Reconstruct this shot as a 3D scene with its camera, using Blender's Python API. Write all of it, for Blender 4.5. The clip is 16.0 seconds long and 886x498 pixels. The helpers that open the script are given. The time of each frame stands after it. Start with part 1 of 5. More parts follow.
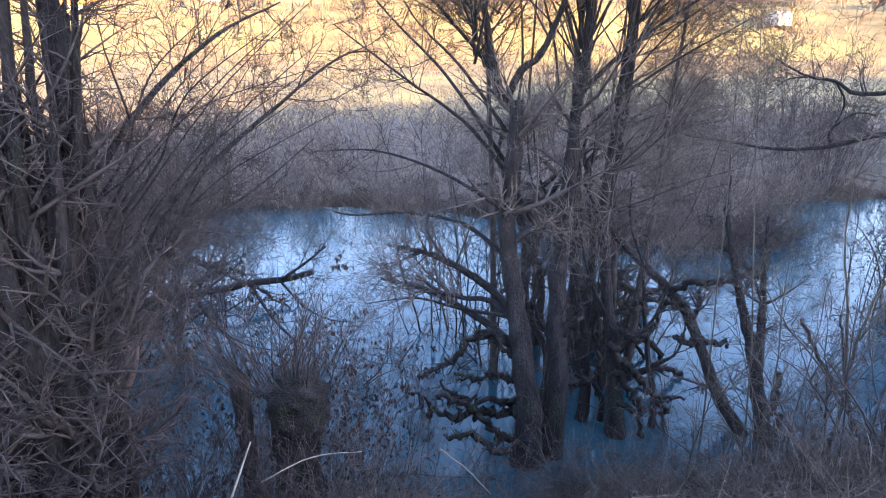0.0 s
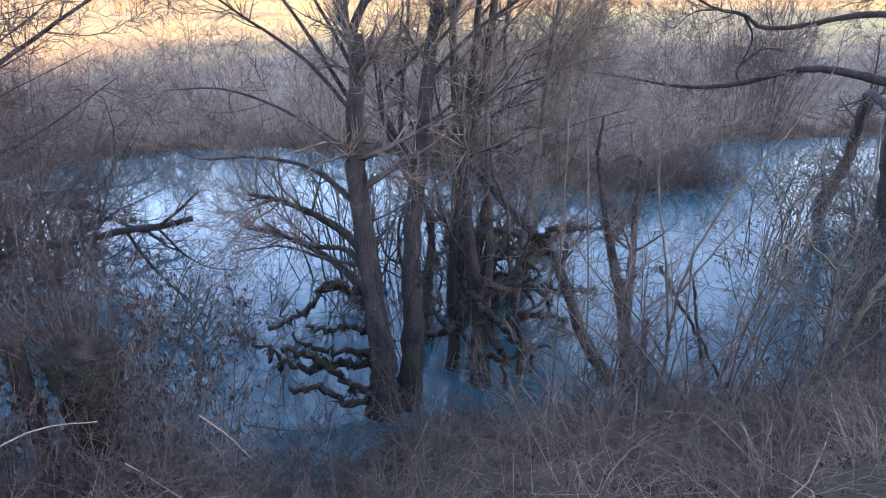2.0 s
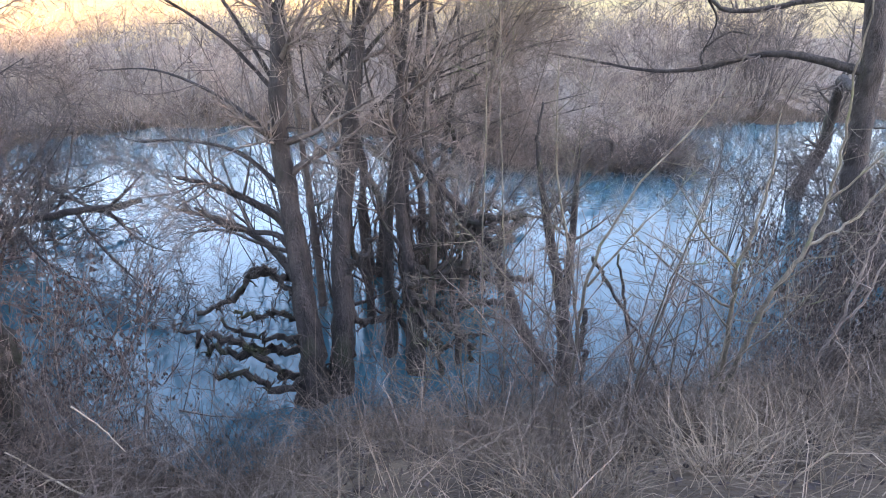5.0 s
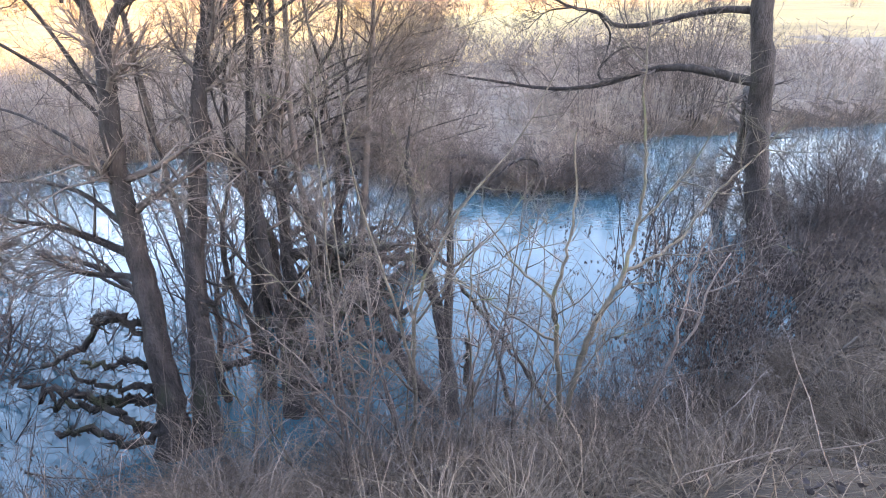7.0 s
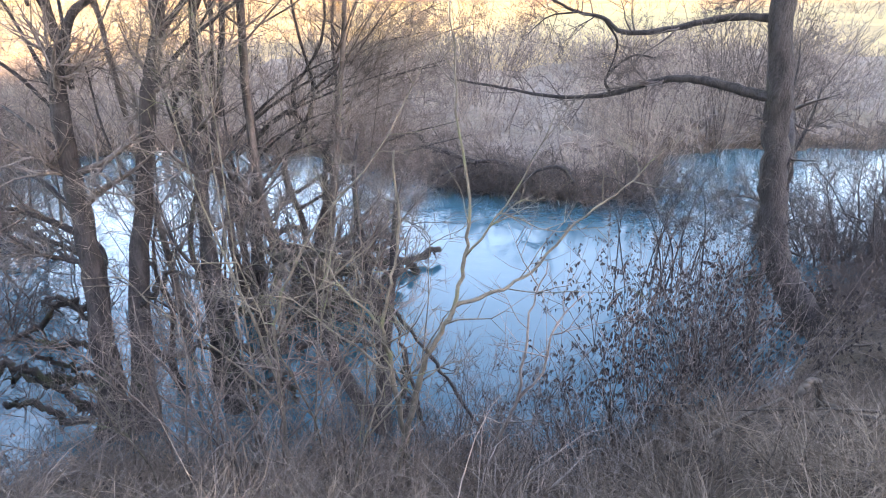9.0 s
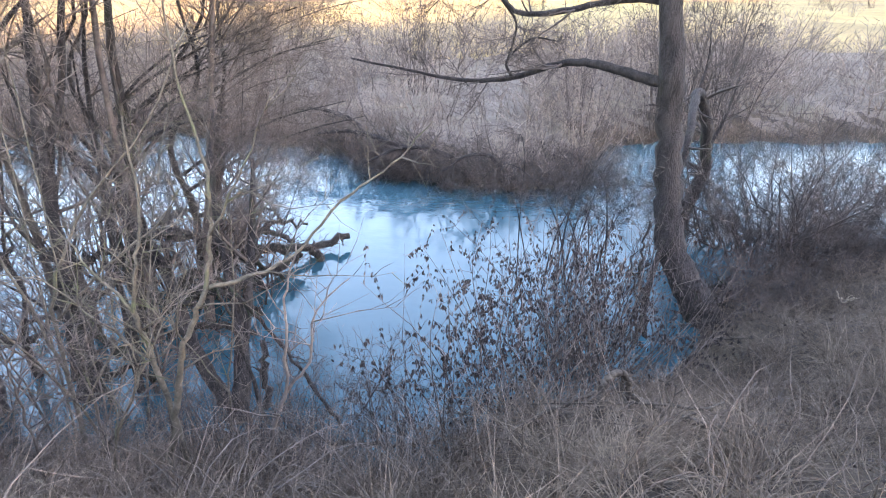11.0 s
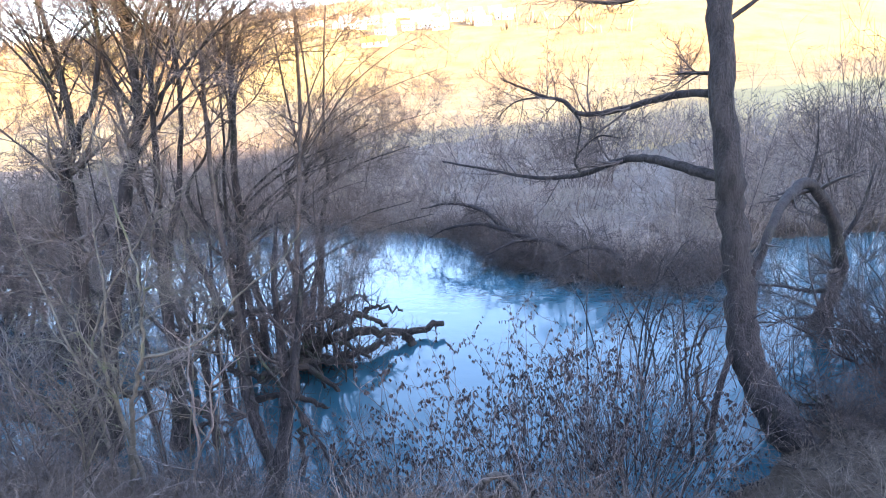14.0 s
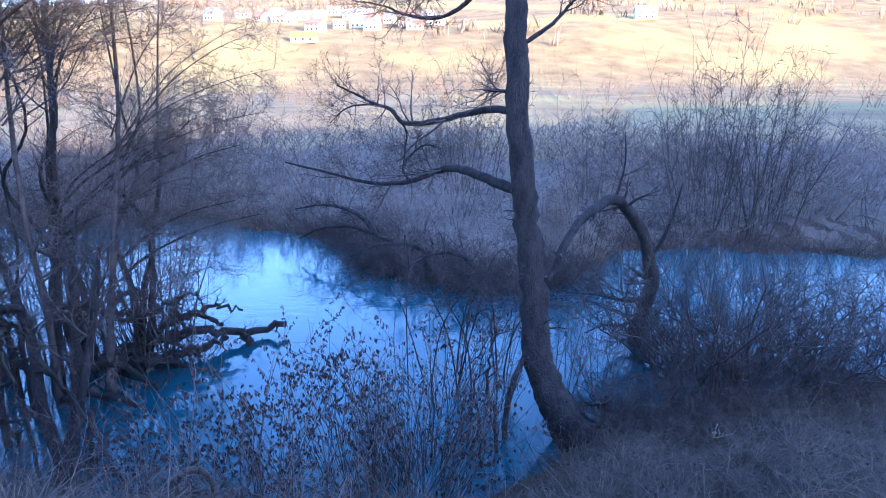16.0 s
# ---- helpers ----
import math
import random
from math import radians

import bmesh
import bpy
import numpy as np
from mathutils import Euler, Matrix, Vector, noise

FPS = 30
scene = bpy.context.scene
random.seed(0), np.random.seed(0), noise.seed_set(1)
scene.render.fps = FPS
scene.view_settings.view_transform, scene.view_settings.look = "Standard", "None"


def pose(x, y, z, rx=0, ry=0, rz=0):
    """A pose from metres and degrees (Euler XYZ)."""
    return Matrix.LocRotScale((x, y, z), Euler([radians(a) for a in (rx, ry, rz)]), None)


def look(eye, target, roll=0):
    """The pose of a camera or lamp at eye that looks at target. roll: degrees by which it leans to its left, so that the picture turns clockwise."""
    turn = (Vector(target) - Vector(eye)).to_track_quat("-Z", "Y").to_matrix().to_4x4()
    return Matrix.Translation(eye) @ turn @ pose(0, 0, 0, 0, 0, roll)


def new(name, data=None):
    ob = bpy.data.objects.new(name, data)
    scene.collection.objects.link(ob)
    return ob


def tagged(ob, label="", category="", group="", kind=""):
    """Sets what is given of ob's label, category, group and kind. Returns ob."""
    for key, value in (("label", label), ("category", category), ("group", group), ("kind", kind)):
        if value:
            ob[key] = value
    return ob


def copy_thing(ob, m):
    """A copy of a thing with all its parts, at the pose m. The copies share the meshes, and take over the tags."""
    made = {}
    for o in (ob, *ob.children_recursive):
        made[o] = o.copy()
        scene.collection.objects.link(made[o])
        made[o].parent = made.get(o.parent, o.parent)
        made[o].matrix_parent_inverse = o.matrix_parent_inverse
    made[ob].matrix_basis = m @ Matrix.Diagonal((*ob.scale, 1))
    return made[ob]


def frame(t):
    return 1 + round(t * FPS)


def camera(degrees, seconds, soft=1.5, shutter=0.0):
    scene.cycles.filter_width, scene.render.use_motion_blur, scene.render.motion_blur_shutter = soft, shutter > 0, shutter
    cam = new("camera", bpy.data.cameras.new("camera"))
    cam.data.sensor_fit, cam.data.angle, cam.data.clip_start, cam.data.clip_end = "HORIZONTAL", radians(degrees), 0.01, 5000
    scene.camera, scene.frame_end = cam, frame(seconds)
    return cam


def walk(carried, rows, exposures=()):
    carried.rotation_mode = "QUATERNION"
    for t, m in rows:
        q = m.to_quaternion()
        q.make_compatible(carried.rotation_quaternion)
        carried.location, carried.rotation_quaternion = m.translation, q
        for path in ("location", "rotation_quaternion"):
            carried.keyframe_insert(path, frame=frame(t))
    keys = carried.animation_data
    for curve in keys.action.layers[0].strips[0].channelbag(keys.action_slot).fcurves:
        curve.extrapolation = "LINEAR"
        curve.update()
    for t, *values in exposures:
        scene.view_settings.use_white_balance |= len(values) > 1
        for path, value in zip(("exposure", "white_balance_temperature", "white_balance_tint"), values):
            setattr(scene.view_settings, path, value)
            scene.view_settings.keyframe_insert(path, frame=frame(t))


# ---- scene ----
cam = camera(72.06, 16.0, soft=1.1)
PATH = [
    (0.0, pose(0.000, -0.000, 4.980, 72.26, -0.23, -11.02)),
    (0.5, pose(0.500, 0.059, 4.976, 71.21, -0.37, -15.54)),
    (1.0, pose(0.992, 0.146, 5.007, 71.77, -1.66, -16.51)),
    (1.5, pose(1.415, 0.101, 5.025, 69.59, -0.21, -15.93)),
    (2.0, pose(1.659, 0.048, 4.978, 66.46, -0.52, -12.77)),
    (2.5, pose(1.889, 0.059, 4.965, 67.42, -2.78, -11.70)),
    (3.0, pose(2.064, 0.112, 4.960, 66.86, -1.30, -12.46)),
    (3.2, pose(2.128, 0.123, 4.963, 66.52, -1.19, -12.11)),
    (5.3, pose(2.728, -0.023, 5.046, 64.41, -0.87, -11.92)),
    (5.5, pose(2.839, -0.008, 5.040, 64.46, -0.37, -12.61)),
    (6.0, pose(3.212, 0.068, 4.983, 65.68, -0.10, -13.00)),
    (6.5, pose(3.567, 0.039, 4.993, 65.65, -0.39, -13.23)),
    (7.0, pose(4.027, 0.047, 5.009, 66.43, 0.63, -14.61)),
    (7.5, pose(4.511, -0.077, 5.066, 66.06, 0.02, -12.56)),
    (8.0, pose(4.914, -0.126, 5.044, 66.27, 0.63, -11.55)),
    (8.5, pose(5.431, -0.085, 5.071, 66.81, -0.03, -9.92)),
    (9.0, pose(5.936, -0.023, 5.082, 66.26, 0.47, -4.76)),
    (9.5, pose(6.315, 0.036, 5.037, 65.44, 0.44, -4.56)),
    (10.0, pose(6.703, 0.173, 4.931, 65.51, -0.04, -7.40)),
    (10.2, pose(6.846, 0.159, 4.920, 65.05, 0.73, -8.68)),
    (12.3, pose(8.396, 0.030, 4.881, 65.94, -0.50, 2.72)),
    (12.5, pose(8.554, 0.022, 4.896, 65.46, 2.51, 2.84)),
    (13.0, pose(9.057, 0.009, 4.926, 66.11, 1.34, 4.75)),
    (13.5, pose(9.516, 0.017, 5.061, 70.74, 3.70, 4.45)),
    (14.0, pose(9.866, -0.120, 5.041, 74.23, 4.31, 13.83)),
    (14.5, pose(10.252, -0.167, 5.046, 76.86, 0.97, 18.18)),
    (15.0, pose(10.626, -0.070, 5.042, 75.79, 1.30, 19.27)),
    (15.5, pose(11.115, -0.101, 5.063, 74.62, 0.29, 14.15)),
    (16.0, pose(11.550, 0.001, 5.027, 74.26, 0.56, 7.77)),
]
EXPOSURES = [(0.0, 3.42, 6050, 32), (1.5, 3.52, 6420, 33), (3.0, 3.82, 6850, 32), (6.0, 4.24, 7350, 32), (9.0, 4.18, 7350, 31), (12.5, 4.1, 7250, 30), (13.5, 4.06, 6800, 32), (14.0, 3.76, 6020, 29), (14.5, 3.24, 4880, 26), (15.0, 2.99, 4580, 27), (15.5, 2.93, 4560, 31), (16.0, 2.92, 4470, 32)]
walk(cam, PATH, EXPOSURES)

# ---------- world, sun, exposure ----------
SUN_EL, SUN_AZ = radians(9.5), radians(135)
world = bpy.data.worlds.new("sky")
scene.world = world
world.use_nodes = True
wn = world.node_tree
sky = wn.nodes.new("ShaderNodeTexSky")
sky.sky_type, sky.sun_disc = "NISHITA", False
sky.sun_elevation, sky.sun_rotation = SUN_EL, SUN_AZ
sky.air_density, sky.dust_density, sky.ozone_density = 1.0, 0.6, 1.2
wn.nodes["Background"].inputs["Strength"].default_value = 0.15
wn.links.new(sky.outputs["Color"], wn.nodes["Background"].inputs["Color"])
sun_dir = Vector((math.sin(SUN_AZ) * math.cos(SUN_EL), math.cos(SUN_AZ) * math.cos(SUN_EL), math.sin(SUN_EL)))
sun = new("sun", bpy.data.lights.new("sun", "SUN"))
sun.data.energy, sun.data.angle, sun.data.color = 3.3, radians(0.55), (1.0, 0.7, 0.25)
sun.matrix_world = look(sun_dir * 300, (0, 0, 0))


# ---------- materials ----------
def material(name, dark, light, rough=0.85, scale=6.0, fine=60.0, bump=0.3, third=None, third_scale=1.3, third_cut=0.55, vary=0.25,
             stretch=(1, 1, 1), dist=0.01):
    """Two scales of noise between a dark and a light colour, an optional third colour in patches, and fine relief."""
    m = bpy.data.materials.new(name)
    m.use_nodes = True
    n, lk = m.node_tree.nodes, m.node_tree.links
    bsdf = n["Principled BSDF"]
    geo = n.new("ShaderNodeNewGeometry")
    mp = n.new("ShaderNodeMapping")
    mp.inputs["Scale"].default_value = stretch
    lk.new(geo.outputs["Position"], mp.inputs["Vector"])

    def tex(s, detail):
        t = n.new("ShaderNodeTexNoise")
        t.inputs["Scale"].default_value, t.inputs["Detail"].default_value = s, detail
        lk.new(mp.outputs["Vector"], t.inputs["Vector"])
        return t.outputs["Fac"]

    def mix(fac, a, b):
        x = n.new("ShaderNodeMix")
        x.data_type = "RGBA"
        lk.new(fac, x.inputs[0])
        for sock, c in ((x.inputs[6], a), (x.inputs[7], b)):
            if isinstance(c, tuple):
                sock.default_value = (*c, 1)
            else:
                lk.new(c, sock)
        return x.outputs[2]

    def ramp(fac, lo, hi):
        r = n.new("ShaderNodeMapRange")
        r.inputs["From Min"].default_value, r.inputs["From Max"].default_value = lo, hi
        lk.new(fac, r.inputs["Value"])
        return r.outputs["Result"]

    coarse, small = tex(scale, 4), tex(fine, 5)
    add = n.new("ShaderNodeMath")
    add.operation = "MULTIPLY_ADD"
    lk.new(small, add.inputs[0])
    add.inputs[1].default_value = 0.5
    lk.new(coarse, add.inputs[2])
    col = mix(ramp(add.outputs[0], 0.5, 1.0), dark, light)
    if third:
        col = mix(ramp(tex(third_scale, 5), third_cut, third_cut + 0.12), col, third)
    hsv = n.new("ShaderNodeHueSaturation")
    r = n.new("ShaderNodeMapRange")
    r.inputs["To Min"].default_value, r.inputs["To Max"].default_value = 1 - vary, 1 + vary
    lk.new(geo.outputs["Random Per Island"], r.inputs["Value"])
    lk.new(r.outputs["Result"], hsv.inputs["Value"])
    lk.new(col, hsv.inputs["Color"])
    lk.new(hsv.outputs["Color"], bsdf.inputs["Base Color"])
    bsdf.inputs["Roughness"].default_value = rough
    bsdf.inputs["Specular IOR Level"].default_value = 0.25
    if bump:
        b = n.new("ShaderNodeBump")
        b.inputs["Strength"].default_value, b.inputs["Distance"].default_value = bump, dist
        lk.new(small, b.inputs["Height"])
        lk.new(b.outputs["Normal"], bsdf.inputs["Normal"])
    return m


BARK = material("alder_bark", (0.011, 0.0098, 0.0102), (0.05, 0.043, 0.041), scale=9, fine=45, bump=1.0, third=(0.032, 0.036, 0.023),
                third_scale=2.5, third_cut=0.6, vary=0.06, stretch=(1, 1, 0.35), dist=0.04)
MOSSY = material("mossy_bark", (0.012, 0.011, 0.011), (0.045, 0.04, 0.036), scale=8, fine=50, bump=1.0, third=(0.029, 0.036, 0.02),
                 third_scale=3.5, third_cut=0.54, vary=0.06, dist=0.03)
BRANCH = material("branch_bark", (0.034, 0.028, 0.026), (0.115, 0.095, 0.083), scale=6, fine=50, bump=0.3, vary=0.15)
# light put into the colour: TWIG paler for lit, hazy twigs, DARK_TWIG for shaded
TWIG = material("dark_twig", (0.062, 0.052, 0.047), (0.187, 0.156, 0.136), scale=4, fine=40, bump=0, vary=0.35)
DARK_TWIG = material("shaded_twig", (0.034, 0.028, 0.026), (0.105, 0.085, 0.077), scale=4, fine=40, bump=0, vary=0.35)
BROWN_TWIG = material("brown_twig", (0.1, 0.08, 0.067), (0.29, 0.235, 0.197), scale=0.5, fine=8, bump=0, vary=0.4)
OLIVE = material("olive_bark", (0.046, 0.04, 0.031), (0.146, 0.127, 0.098), scale=7, fine=60, bump=0.5, third=(0.085, 0.094, 0.046),
                 third_scale=4, third_cut=0.58, vary=0.12)
LEAF = material("withered_leaf", (0.022, 0.0182, 0.0176), (0.074, 0.0585, 0.0545), scale=5, fine=80, bump=0.2, vary=0.4)
STRAW = material("dry_grass", (0.055, 0.043, 0.034), (0.215, 0.166, 0.125), scale=1.2, fine=20, bump=0, vary=0.55)
CANE = material("bramble_cane", (0.055, 0.042, 0.035), (0.19, 0.148, 0.12), scale=2, fine=30, bump=0, vary=0.4)
PALE = material("dead_pale_wood", (0.16, 0.125, 0.09), (0.4, 0.33, 0.25), scale=8, fine=70, bump=0.4, vary=0.1)
GROUND = material("leaf_litter_soil", (0.02, 0.0145, 0.011), (0.085, 0.06, 0.042), scale=1.6, fine=28, bump=0.9, third=(0.07, 0.053, 0.036),
                  third_scale=0.8, third_cut=0.52, vary=0, dist=0.03)
FIELD = material("dry_meadow", (0.15, 0.103, 0.042), (0.36, 0.252, 0.1), scale=0.09, fine=1.4, bump=0.6, third=(0.36, 0.282, 0.088),
                 third_scale=0.012, third_cut=0.5, vary=0, dist=0.25)
# rough grass greyed: the strip's shade and haze are put into its colour
SHADED_GRASS = material("shaded_rough_grass", (0.085, 0.067, 0.053), (0.2, 0.162, 0.13), scale=0.6, fine=5, bump=0.8, third=(0.15, 0.124, 0.088),
                 third_scale=0.25, third_cut=0.55, vary=0, dist=0.15)
WOODS = material("winter_woodland", (0.13, 0.094, 0.066), (0.29, 0.208, 0.145), scale=0.015, fine=0.12, bump=0, vary=0.45)
WALLS = material("white_render", (0.4, 0.385, 0.36), (0.58, 0.56, 0.53), scale=0.4, fine=4, bump=0.1, vary=0.15)
ROOFS = material("clay_roof", (0.22, 0.1, 0.07), (0.36, 0.19, 0.13), scale=0.6, fine=6, bump=0.2, vary=0.3)
GREY_ROOF = material("grey_roof", (0.16, 0.16, 0.17), (0.3, 0.3, 0.31), scale=0.6, fine=6, bump=0.2, vary=0.2)
PANE = material("dark_window", (0.03, 0.035, 0.045), (0.06, 0.07, 0.08), rough=0.15, bump=0, vary=0)
ORANGE = material("orange_paint", (0.55, 0.2, 0.04), (0.7, 0.28, 0.06), rough=0.5, bump=0, vary=0)


def water_material():
    m = bpy.data.materials.new("pond_water")
    m.use_nodes = True
    n, lk = m.node_tree.nodes, m.node_tree.links
    bsdf = n["Principled BSDF"]
    geo = n.new("ShaderNodeNewGeometry")
    bsdf.inputs["Base Color"].default_value = (0.021, 0.075, 0.099, 1)
    bsdf.inputs["Roughness"].default_value = 0.03
    bsdf.inputs["IOR"].default_value = 1.5
    bsdf.inputs["Specular IOR Level"].default_value = 0.5
    bsdf.inputs["Specular Tint"].default_value = (0.8, 0.97, 1.0, 1)
    hs = []
    for s, st in ((2.2, (1, 1.6, 1)), (9.0, (0.8, 1.8, 1))):
        mp = n.new("ShaderNodeMapping")
        mp.inputs["Scale"].default_value = st
        lk.new(geo.outputs["Position"], mp.inputs["Vector"])
        t = n.new("ShaderNodeTexNoise")
        t.inputs["Scale"].default_value, t.inputs["Detail"].default_value = s, 2
        lk.new(mp.outputs["Vector"], t.inputs["Vector"])
        hs.append(t.outputs["Fac"])
    a = n.new("ShaderNodeMath")
    a.operation = "MULTIPLY_ADD"
    lk.new(hs[1], a.inputs[0])
    a.inputs[1].default_value = 0.25
    lk.new(hs[0], a.inputs[2])
    b = n.new("ShaderNodeBump")
    b.inputs["Strength"].default_value, b.inputs["Distance"].default_value = 0.17, 0.03
    lk.new(a.outputs[0], b.inputs["Height"])
    lk.new(b.outputs["Normal"], bsdf.inputs["Normal"])
    return m


WATER = water_material()


# ---------- mesh helpers ----------
def mesh_from(name, verts, faces_list, mat, smooth=True):
    """verts (n, 3); faces_list: arrays of quads or triangles."""
    me = bpy.data.meshes.new(name)
    verts = np.asarray(verts, dtype=np.float32)
    loops = np.concatenate([f.ravel() for f in faces_list]).astype(np.int32)
    sizes = np.concatenate([np.full(len(f), f.shape[1], dtype=np.int32) for f in faces_list])
    starts = np.concatenate([[0], np.cumsum(sizes)[:-1]]).astype(np.int32)
    me.vertices.add(len(verts))
    me.vertices.foreach_set("co", verts.ravel())
    me.loops.add(len(loops))
    me.loops.foreach_set("vertex_index", loops)
    me.polygons.add(len(sizes))
    me.polygons.foreach_set("loop_start", starts)
    me.polygons.foreach_set("use_smooth", np.full(len(sizes), smooth))
    me.update(calc_edges=True)
    me.validate()
    me.materials.append(mat)
    return me


class Tubes:
    """Collects many tubes into one mesh."""

    def __init__(self):
        self.v, self.f, self.n = [], {3: [], 4: []}, 0

    def add(self, P, R, sides=3, tip=True, rough=0.0, rng=None):
        P, R = np.asarray(P, float), np.asarray(R, float)
        if P.ndim == 2:
            P, R = P[None], R[None]
        n, k = R.shape
        T = np.gradient(P, axis=1)
        T /= np.linalg.norm(T, axis=2, keepdims=True) + 1e-9
        mean = T.mean(axis=1)
        ref = np.where(np.abs(mean[:, 2:3]) < 0.8, np.array([[0, 0, 1.0]]), np.array([[1.0, 0.2, 0]]))[:, None, :]
        U = np.cross(T, ref)
        U /= np.linalg.norm(U, axis=2, keepdims=True) + 1e-9
        V = np.cross(T, U)
        a = np.arange(sides) * 2 * np.pi / sides
        rad = R[:, :, None] * np.ones(sides)
        if rough and rng is not None:
            rad = rad * (1 + rough * rng.normal(size=rad.shape))
        ring = P[:, :, None, :] + rad[..., None] * (np.cos(a)[:, None] * U[:, :, None, :] + np.sin(a)[:, None] * V[:, :, None, :])
        idx = (np.arange(n * k * sides) + self.n).reshape(n, k, sides)
        nxt = np.roll(idx, -1, axis=2)
        q = np.stack([idx[:, :-1], nxt[:, :-1], nxt[:, 1:], idx[:, 1:]], axis=-1).reshape(-1, 4)
        self.v.append(ring.reshape(-1, 3))
        self.f[4].append(q)
        self.n += n * k * sides
        if tip:
            for end in (0, -1):
                self.v.append(P[:, end])
                c = np.arange(n) + self.n
                i, j = idx[:, end], nxt[:, end]
                c2 = np.repeat(c[:, None], sides, 1)
                tri = np.stack([j, i, c2] if end == 0 else [i, j, c2], axis=-1).reshape(-1, 3)
                self.f[3].append(tri)
                self.n += n

    def leaves(self, P, D, L, W, rng):
        """Small folded leaves: two triangles to each side of a bent midrib."""
        n = len(P)
        D = D / (np.linalg.norm(D, axis=1, keepdims=True) + 1e-9)
        S = np.cross(D, rng.normal(size=(n, 3)))
        S /= np.linalg.norm(S, axis=1, keepdims=True) + 1e-9
        N = np.cross(D, S)
        L, W = L[:, None], W[:, None]
        pts = np.stack([P, P + D * L * 0.5 + S * W + N * W * 0.5, P + D * L * 0.5 - S * W + N * W * 0.5, P + D * L + N * W * 0.3,
                        P + D * L * 0.45 - N * W * 0.25], axis=1)
        b = (np.arange(n) * 5 + self.n)[:, None]
        self.v.append(pts.reshape(-1, 3))
        for t in ((0, 1, 4), (1, 3, 4), (0, 4, 2), (4, 3, 2)):
            self.f[3].append(b + np.array([t]))
        self.n += n * 5

    def mesh(self, name, mat):
        fl = [np.concatenate(v) for v in (self.f[4], self.f[3]) if v]
        return mesh_from(name, np.concatenate(self.v), fl, mat)


def strands(rng, S, D, L, r0, k=5, wig=0.12, up=0.0, taper=0.15):
    """Wandering strands from starts S along D, of lengths L; up bends them to the sky (or, below nought, to the ground)."""
    n = len(S)
    D = D / (np.linalg.norm(D, axis=1, keepdims=True) + 1e-9)
    P = np.zeros((n, k, 3))
    P[:, 0] = S
    step = (L / (k - 1))[:, None]
    for i in range(1, k):
        D = D + rng.normal(size=(n, 3)) * wig + np.array([0, 0, up / k])
        D /= np.linalg.norm(D, axis=1, keepdims=True) + 1e-9
        P[:, i] = P[:, i - 1] + D * step
    R = r0[:, None] * np.linspace(1, taper, k)[None]
    return P, R


def sprout(rng, P, R, per, lo, hi, length, ratio=0.6, spread=0.9, up=0.3, k=5, wig=0.12, rmin=0.002):
    """Side shoots from the strands P, R: per of them each, between the shares lo and hi of the strand's way."""
    n, kk = R.shape
    i = np.repeat(np.arange(n), per)
    u = rng.uniform(lo, hi, len(i)) * (kk - 1)
    j = np.minimum(u.astype(int), kk - 2)
    w = (u - j)[:, None]
    S = P[i, j] * (1 - w) + P[i, j + 1] * w
    T = P[i, j + 1] - P[i, j]
    T /= np.linalg.norm(T, axis=1, keepdims=True) + 1e-9
    side = rng.normal(size=(len(i), 3))
    side -= (side * T).sum(1, keepdims=True) * T
    side /= np.linalg.norm(side, axis=1, keepdims=True) + 1e-9
    D = T * rng.uniform(0.3, 1.0, (len(i), 1)) + side * spread
    rr = np.maximum((R[i, j] * (1 - w[:, 0]) + R[i, j + 1] * w[:, 0]) * ratio, rmin)
    L = length * rng.uniform(0.45, 1.25, len(i)) * (1.15 - 0.5 * u / (kk - 1))
    return strands(rng, S, D, L, rr, k=k, wig=wig, up=up)


def smooth_line(pts, per=5):
    """Catmull-Rom through the points."""
    p = np.asarray(pts, float)
    p = np.vstack([2 * p[0] - p[1], p, 2 * p[-1] - p[-2]])
    out = []
    for i in range(1, len(p) - 2):
        for t in np.linspace(0, 1, per, endpoint=False):
            a, b, c, d = p[i - 1:i + 3]
            out.append(0.5 * (2 * b + (c - a) * t + (2 * a - 5 * b + 4 * c - d) * t * t + (3 * b - a - 3 * c + d) * t ** 3))
    out.append(p[-2])
    return np.array(out)


def part(name, me, parent, label="", kind=""):
    ob = new(name, me)
    ob.parent = parent
    return tagged(ob, label, kind=kind)


def thing(name, label, category, group="", kind=""):
    return tagged(new(name), label, category, group, kind)


def limb(parent, name, pts, r0, r1, mat, rng, sides=9, wob=0.02, rough=0.07, flare=0.0, label="", per=5):
    """A tapering, slightly knotty trunk or limb as a part of its own. Returns its line and radii."""
    P = smooth_line(pts, per)
    P[1:-1] += rng.normal(size=P[1:-1].shape) * wob * max(r0, 0.02) * 3
    s = np.linspace(0, 1, len(P))
    R = r0 + (r1 - r0) * s ** 0.9
    if flare:
        R = R * (1 + flare * np.exp(-s * 14))
    t = Tubes()
    t.add(P, R, sides=sides, rough=rough, rng=rng)
    return P, R, part(name, t.mesh(name, mat), parent, label)


